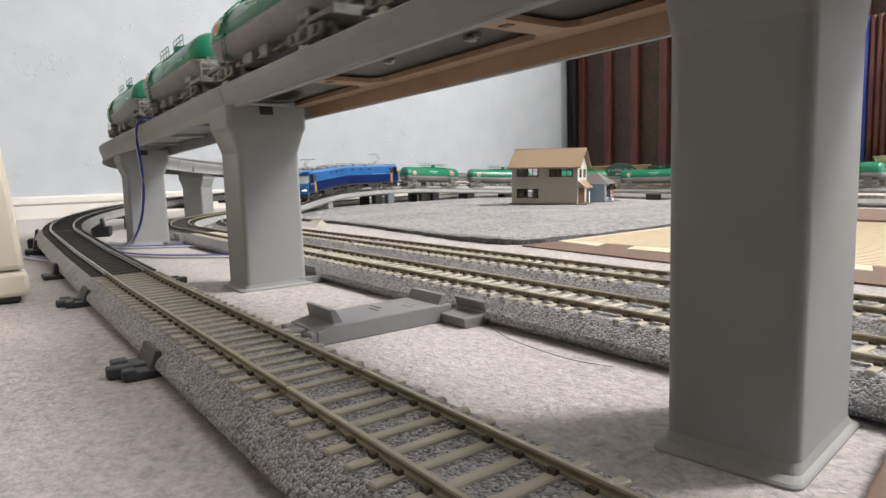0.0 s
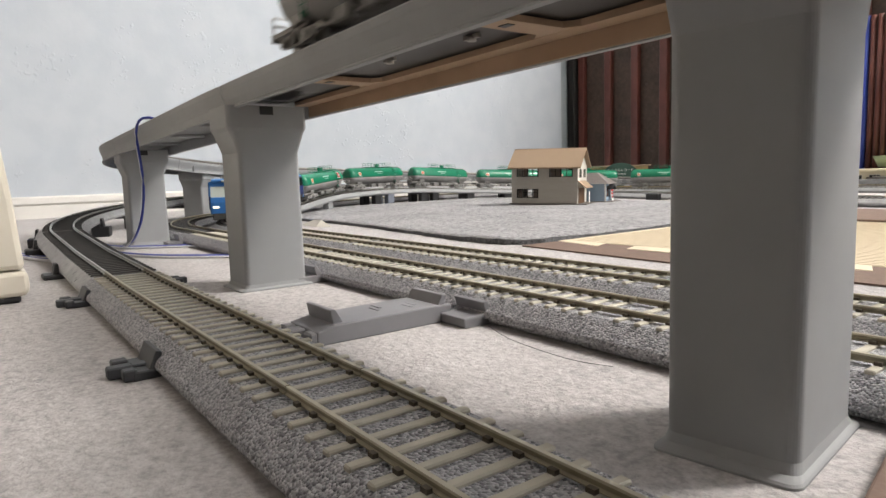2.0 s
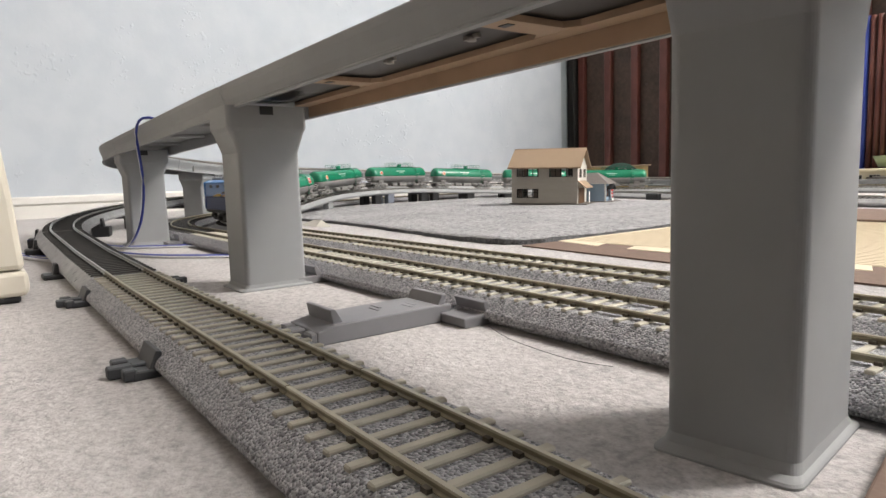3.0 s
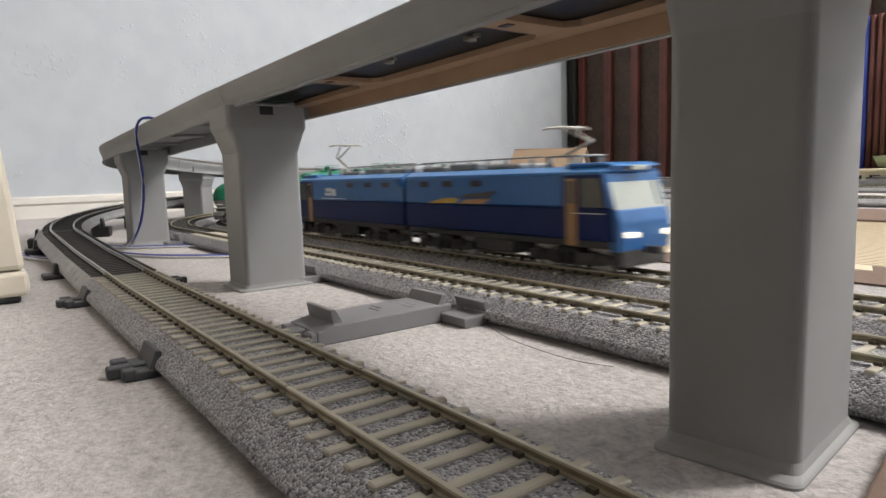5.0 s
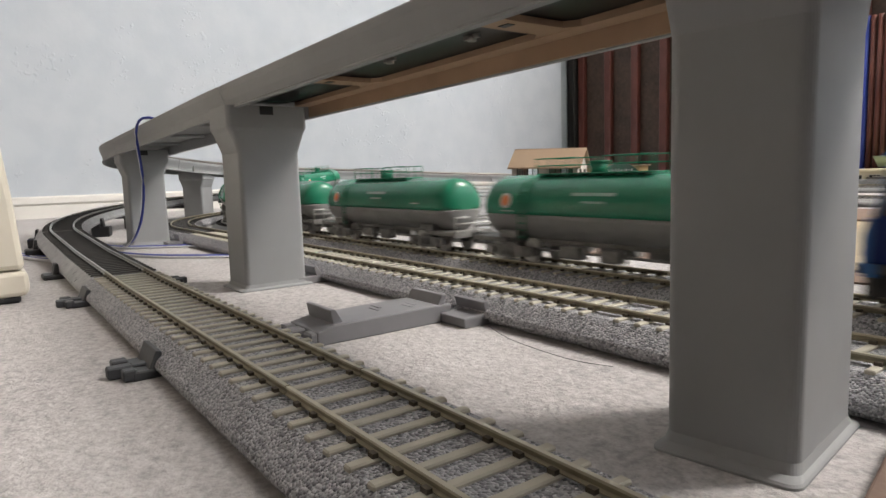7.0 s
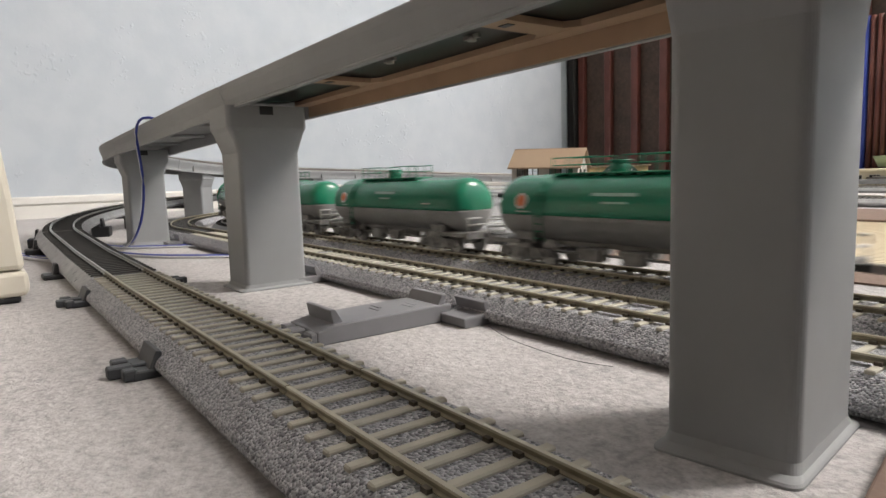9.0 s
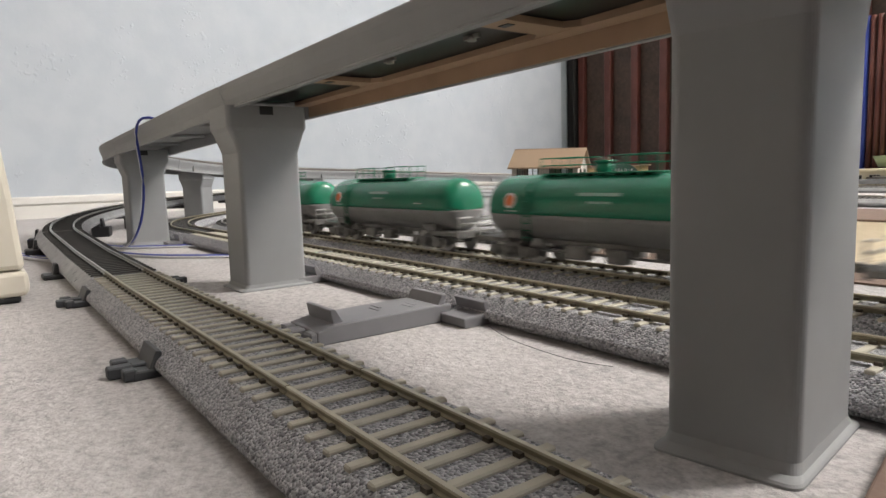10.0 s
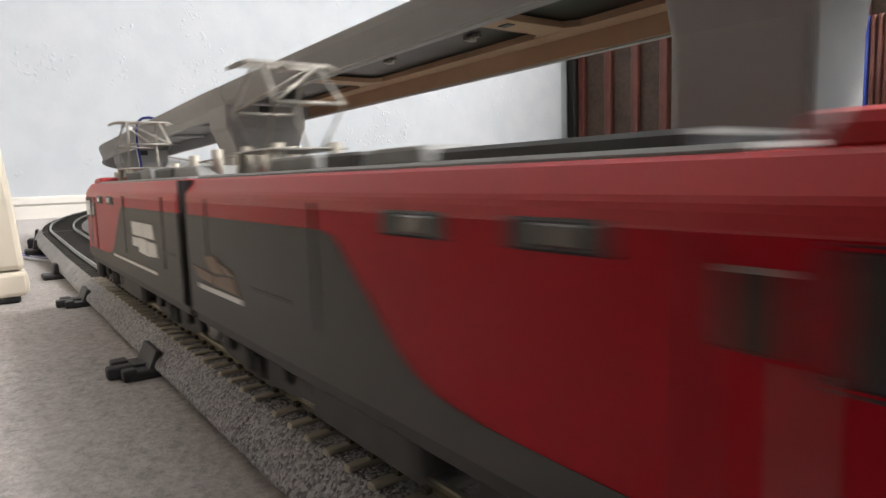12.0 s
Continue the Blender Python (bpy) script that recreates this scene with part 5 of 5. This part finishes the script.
def model_house():
    t = thing("model_house", pose(-0.6877, 0.7052, 0.0043, 0, 0, 28) @ pose(0, 0, 0, 0, 1.3), "two-storey beige model house with tan gable roof", "model house")
    L, D, E, R = 0.0500, 0.0280, 0.0566, 0.0815
    T = 0.0012
    part("plinth", box(-L - 0.003, L + 0.014, -D - 0.002, D + 0.002, 0, 0.0020), M["roof_brown"], t, "thin brown base plate")
    front = [(-L + 0.0090, -L + 0.0410, 0.0425, 0.0540), (0.0090, 0.0425, 0.0420, 0.0540), (-L + 0.0090, -L + 0.0410, 0.0110, 0.0225)]
    back = [(-L + 0.0020, -L + 0.0460, 0.0405, 0.0550), (0.0060, 0.0470, 0.0405, 0.0550), (-L + 0.0060, -L + 0.0440, 0.0090, 0.0225)]
    part("front_wall", pierced(-L, L, 0.0020, E, -D, -D + T, front), M["siding"], t, "beige clapboard front wall")
    part("back_wall", pierced(-L, L, 0.0020, E, D - T, D, back), M["siding"], t, "beige back wall")
    for x0, x1 in ((-L, -L + T), (L - T, L)):
        part("gable_wall", prism([(-D + T, 0.0020), (D - T, 0.0020), (D - T, E), (0, R - 0.002), (-D + T, E)], "x", x0, x1), M["siding_pale"], t, "pale gable wall")
    part("storey", box(-L + T, L - T, -D + T, D - T, 0.0300, 0.0312), M["siding"], t, "floor between the storeys")
    for k in range(18):
        z = 0.0034 + 0.0029 * k
        cuts = sorted((h[0] - 0.001, h[1] + 0.001) for h in front if h[2] - 0.0032 < z < h[3] + 0.0008)
        u = -L
        for a, b in cuts + [(L, L)]:
            if a - u > 0.001:
                part("clapboard", prism([(-D - 0.0007, z), (-D, z), (-D, z + 0.0026), (-D - 0.0001, z + 0.0026)], "x", u, a), M["siding"], t)
            u = b
    for k in range(24):
        z = 0.0034 + 0.0029 * k
        half = D if z < E else D * max(0.0, (R - 0.004 - z) / (R - E))
        if half > 0.003:
            part("gable_board", prism([(L, z), (L + 0.0007, z), (L + 0.0001, z + 0.0026), (L, z + 0.0026)], "y", -half, half), M["siding_pale"], t)
    for sy in (-1, 1):
        part("roof", prism([(sy * (D + 0.006), E - 0.0035), (0, R), (0, R + 0.0018), (sy * (D + 0.006), E - 0.0012)], "x", -L - 0.005, L + 0.006), M["roof_tan"], t, "tan roof slope")
    part("ridge", cyl(0.0005, 0, R + 0.0012, 0.0009, 2 * L + 0.011, "x", 8), M["roof_tan"], t, "rounded ridge cap")
    for h, dark in zip(front, ((1,), (0, 1), (0, 3))):
        open_window(t, *h, -D - 0.0004, 4, dark)
    for y0 in (-0.0180, 0.0070):
        part("gable_window", box(L, L + 0.0011, y0, y0 + 0.0110, 0.0400, 0.0520), M["pane"], t, "narrow dark gable window")
        part("mullion", box(L + 0.0009, L + 0.0015, y0 + 0.0050, y0 + 0.0060, 0.0400, 0.0520), M["siding_pale"], t, "pale mullion")
    part("awning", prism([(L, 0.0345), (L + 0.0130, 0.0245), (L + 0.0130, 0.0255), (L, 0.0360)], "y", -D, 0.016), M["roof_tan"], t, "tan awning over the door")
    part("door", box(L, L + 0.0012, -0.022, 0.012, 0.0024, 0.0245), M["wood_door"], t, "orange wooden sliding door")
    for k in range(3):
        part("door_rail", box(L + 0.0010, L + 0.0017, -0.022 + 0.0110 * k, -0.0212 + 0.0110 * k, 0.0024, 0.0245), M["roof_tan"], t, "pale door stile")
    part("banner", box(L + 0.0080, L + 0.0088, 0.010, 0.0150, 0.0020, 0.0185, 0.0002), M["white"], t, "small leaning white sign board")
    return t


model_house()


def cottage():
    t = thing("model_cottage", pose(-0.6686, 0.7893, 0.0042, 0, 0, 25), "pale blue model shop with grey-brown hipped roof", "model house")
    part("walls", box(-0.026, 0.022, -0.024, 0.024, 0.0, 0.0290), M["pale_blue"], t, "pale blue walls")
    part("base_plate", box(-0.030, 0.033, -0.028, 0.028, -0.0006, 0.0010, 0.0003), M["roof_brown"], t, "thin grey base plate")
    bm = bmesh.new()
    lo = [bm.verts.new(v) for v in ((-0.029, -0.0275, 0.0285), (0.0275, -0.0275, 0.0272), (0.0275, 0.0275, 0.0272), (-0.029, 0.0275, 0.0285))]
    hi = [bm.verts.new(v) for v in ((-0.012, -0.004, 0.0445), (0.004, -0.004, 0.0445), (0.004, 0.004, 0.0445), (-0.012, 0.004, 0.0445))]
    for i in range(4):
        bm.faces.new((lo[i], lo[(i + 1) % 4], hi[(i + 1) % 4], hi[i]))
    bm.faces.new(lo[::-1])
    bm.faces.new(hi)
    part("roof", bm, M["roof_brown"], t, "grey-brown hipped roof")
    part("corner_board", box(0.0205, 0.0228, -0.0252, -0.0235, 0.0, 0.0285), M["white"], t, "white corner board")
    for y0 in (-0.018, 0.006):
        part("window", box(0.0220, 0.0229, y0, y0 + 0.009, 0.0080, 0.0240), M["pane"], t, "dark shop window")
    part("porch", prism([(-0.011, 0.0200), (0.0, 0.0275), (0.011, 0.0200), (0.011, 0.0186), (0.0, 0.0258), (-0.011, 0.0186)], "x", 0.0220, 0.0300), M["black"], t, "black porch gable")
    part("sign_board", prism([(0.026, 0.0), (0.0272, 0.0), (0.0236, 0.0235), (0.0224, 0.0235)], "y", -0.004, 0.006), M["white"], t, "white banner with red bars")
    for k in range(3):
        part("banner_bar", box(0.0252, 0.0268, -0.0020, 0.0040, 0.0055 + 0.005 * k, 0.0085 + 0.005 * k), M["red_panel"], t, "red bar on the banner")
    return t


cottage()


def text(body, size, material, parent, m, label):
    cu = bpy.data.curves.new("lettering", "FONT")
    cu.body, cu.size, cu.extrude, cu.align_x, cu.align_y = body, size, 0.0003, "CENTER", "CENTER"
    cu.materials.append(M[material])
    ob = new("lettering", cu)
    ob.parent = parent
    ob.matrix_basis = m
    return tagged(ob, label)


def record_shop():
    t = thing("model_record_shop", pose(-1.030, 1.303, 0, 0, 0, 53.86), "ochre model record shop with a round green sign", "model shop")
    part("walls", box(-0.0740, 0.0740, 0.0, 0.060, 0.0, 0.0590), M["yellow_wall"], t, "ochre walls")
    part("roof", box(-0.0770, 0.0800, -0.004, 0.063, 0.0590, 0.0625, 0.0006), M["roof_tan"], t, "flat roof with tan rim")
    pts = [(0.003 + 0.0570 * math.cos(math.pi * k / 24), 0.0115 + 0.0570 * math.sin(math.pi * k / 24)) for k in range(25)]
    part("sign", prism(pts, "y", -0.0080, -0.0050, 0.0004), M["sign_green"], t, "half-round dark green sign")
    text("レンタルレコード", 0.0080, "white", t, pose(0.003, -0.0083, 0.0500, 90, 0, 0), "white Japanese lettering")
    text("RECORDS", 0.0056, "white", t, pose(0.003, -0.0083, 0.0405, 90, 0, 0), "small white lettering")
    part("label_disc", prism([(0.003 + 0.023 * math.cos(math.pi * k / 16), 0.0115 + 0.0215 * math.sin(math.pi * k / 16)) for k in range(17)], "y", -0.0086, -0.0079), M["white"], t, "white disc on the sign")
    part("label_hub", prism([(0.003 + 0.009 * math.cos(math.pi * k / 12), 0.0115 + 0.009 * math.sin(math.pi * k / 12)) for k in range(13)], "y", -0.0091, -0.0085), M["sign_green"], t, "green hub of the disc")
    return t


record_shop()


def station():
    t = thing("model_station", pose(-0.480, 1.372, 0, 0, 0, 40), "cream model station building with dark windows", "model station")
    part("walls", box(-0.06, 0.10, 0, 0.045, 0, 0.034), M["cream_wall"], t, "cream walls")
    part("roof", box(-0.065, 0.105, -0.006, 0.05, 0.034, 0.0385, 0.0008), M["cream_wall"], t, "cream flat roof")
    for k in range(5):
        window_at(t, -0.050 + 0.030 * k, -0.032 + 0.030 * k, 0.012, 0.027, 0, 3)
    return t


station()


# ---- the boarded screen in the corner ----
def screen():
    t = thing("boarded_screen", pose(-0.957, 1.50, 0), "dark speckled brown screen with red-brown wooden battens", "screen")
    part("board", box(-0.375, 0.56, 0.002, 0.022, 0, 0.9), M["panel"], t, "speckled dark brown board")
    for x in (-0.356, -0.258, -0.166, -0.075, 0.022, 0.118, 0.214, 0.310, 0.39):
        part("batten", box(x - 0.0115, x + 0.0115, -0.014, 0.002, 0, 0.9, 0.002), M["batten"], t, "red-brown batten")
    return t


screen()
tagged(part("door_frame", box(-1.398, -1.360, 1.44, 1.50, 0, 2.1, 0.003), M["frame_blue"]), "grey-blue painted upright in the corner", "trim", kind="structure")
# near-black strip puts the shade of the gap beside the screen into colour
tagged(part("dark_post", box(-1.358, -1.330, 1.475, 1.515, 0, 2.1, 0.003), M["dark_gap"]), "near-black strip standing in for the dark gap beside the screen", "trim", kind="structure")
for x, mt, lab in ((-0.5500, "blue_pole", "royal blue plastic pole"), (-0.5385, "batten", "red-brown wooden rod"), (-0.5260, "batten", "red-brown wooden rod"), (-0.5140, "batten", "red-brown wooden rod"), (-0.5020, "dark_gap", "dark wooden rod")):
    tagged(part("pole", cyl(x, 1.47, 0.17, 0.0052, 0.34, "z", 14), M[mt]), lab + " leaning in the corner", "pole", "poles in the corner")
bm = bmesh.new()
cyl(-0.487, 1.452, 0.052, 0.026, 0.022, "z", 18, 0.036, bm)
tagged(part("bowl", bm, M["leafy"]), "pale green plastic bowl behind the station", "bowl")

# ---- scraps ----
tagged(part("thread", rod(spline([(-0.1677, 0.1413, 0.0005), (-0.1504, 0.1349, 0.0006), (-0.1328, 0.1326, 0.0005), (-0.1191, 0.1322, 0.0006), (-0.109, 0.1355, 0.0005)], 0.002), 0.0001, 5), M["pier_dark"]),
       "thin dark thread lying on the carpet", "thread")
# pale wedge for a small unidentified scrap beside the track
bm = bmesh.new()
base = [bm.verts.new(v) for v in ((-0.700, 0.305, 0.0003), (-0.652, 0.302, 0.0003), (-0.640, 0.316, 0.0003), (-0.695, 0.319, 0.0003))]
tip = [bm.verts.new(v) for v in ((-0.678, 0.313, 0.0072), (-0.660, 0.313, 0.0075))]
for f in ((base[0], base[1], tip[1], tip[0]), (base[1], base[2], tip[1]), (base[2], base[3], tip[0], tip[1]), (base[3], base[0], tip[0]), tuple(base[::-1])):
    bm.faces.new(f)
tagged(part("plastic_ramp", bm, M["siding_pale"]), "small pale wedge-shaped scrap beside the track", "ramp")
for x, y in ((-0.1524, 0.1245), (-0.1939, 0.1213)):
    bm = bmesh.new()
    z = V.at(X_END - x).z - 0.0052
    cyl(x, y, z - 0.0008, 0.0014, 0.0018, "z", 12, bm=bm)
    box(x - 0.0035, x + 0.0035, y - 0.0006, y + 0.0006, z - 0.0010, z + 0.0002, 0, bm)
    tagged(part("deck_screw", bm, M["steel"]), "small steel screw under the viaduct deck", "screw", "screws under the deck")


BLUE = [blue_unit(-1, True), blue_unit(1, False)]
first = tank_wagon(True, "green and grey tank wagon with a red placard")
plain = tank_wagon()
FREIGHT = [first, plain] + [copy_thing(plain, pose(0, 0, 0)) for k in range(4)]
UPPER = [copy_thing(plain, pose(0, 0, 0)) for k in range(5)]
REAR = [copy_thing(first, pose(0, 0, 0))]
RED = [red_unit(True), red_unit(False)]


def ease(table, t):
    """Smooth reading of a table of (seconds, metres)."""
    if t <= table[0][0]:
        return table[0][1]
    for i in range(len(table) - 1):
        (t0, a), (t1, b) = table[i], table[i + 1]
        if t <= t1:
            va = (b - table[i - 1][1]) / (t1 - table[i - 1][0]) if i else (b - a) / (t1 - t0)
            vb = (table[i + 2][1] - a) / (table[i + 2][0] - t0) if i + 2 < len(table) else (b - a) / (t1 - t0)
            h, u = t1 - t0, (t - t0) / (t1 - t0)
            return ((2 * u ** 3 - 3 * u * u + 1) * a + (u ** 3 - 2 * u * u + u) * h * va + (3 * u * u - 2 * u ** 3) * b + (u ** 3 - u * u) * h * vb)
    return table[-1][1]


def drive(ob, line, table, shift, sign, half, flip=False, lift=0.0):
    """Keys a vehicle along a line. table: seconds and metres of x on the straight; shift: how far behind; sign: +1 when x grows."""
    rows = []
    for k in range(61):
        t = k * 0.2
        s = X_END - (ease(table, t) - sign * shift)
        s = min(max(s, 0.03 + half), line.length - half - 0.03)
        f, b = line.at(s - sign * half), line.at(s + sign * half)
        d = (f - b).normalized() * (-1 if flip else 1)
        up = Vector((0, 0, 1))
        y = up.cross(d).normalized()
        z = d.cross(y)
        m = Matrix((d, y, z)).transposed().to_4x4()
        m.translation = (f + b) / 2 + Vector((0, 0, lift))
        rows.append((t, m))
    walk(ob, rows)


# metres of the joint between the two halves
BLUE_X = [(0.0, -1.120), (0.5, -1.040), (1.0, -0.961), (1.5, -0.880), (2.0, -0.797), (2.5, -0.733), (3.0, -0.685), (3.2, -0.652), (4.8, -0.343), (5.2, -0.267), (5.5, -0.2050), (6.5, -0.012), (6.8, 0.0395), (9.1, 0.448), (9.5, 0.511), (10.5, 0.680), (12.0, 0.928)]
UPPER_X = [(0.0, -0.722), (0.5, -0.646), (1.0, -0.543), (1.5, -0.417), (2.0, -0.284), (3.0, -0.02), (5.0, 0.45), (7.0, 0.75), (12.0, 0.78)]
RED_X = [(0.0, 1.15), (6.0, 1.10), (8.0, 0.72), (9.5, 0.32), (10.2, 0.180), (10.5, 0.1285), (10.6, 0.1170), (10.8, 0.0808), (11.0, 0.0378), (11.3, -0.0238), (11.6, -0.0790), (12.0, -0.1550)]
REAR_X = [(0.0, -3.36), (1.5, -3.20), (3.0, -3.02), (12.0, -3.02)]


def motions():
    drive(BLUE[0], C, BLUE_X, -0.0790, 1, 0.046)
    drive(BLUE[1], C, BLUE_X, 0.0790, 1, 0.046, True)
    for k, w in enumerate(FREIGHT):
        drive(w, C, BLUE_X, 0.157 + 0.0875 + 0.0015 + 0.1725 * k, 1, 0.052)
    for k, w in enumerate(UPPER):
        drive(w, V, UPPER_X, -0.0853 - 0.1705 * k, 1, 0.052, False, 0.0066)
    drive(RED[0], A, RED_X, -0.0790, -1, 0.046)
    drive(RED[1], A, RED_X, 0.0790, -1, 0.046, True)
    drive(REAR[0], V, REAR_X, 0, 1, 0.052, True, 0.0066)


motions()
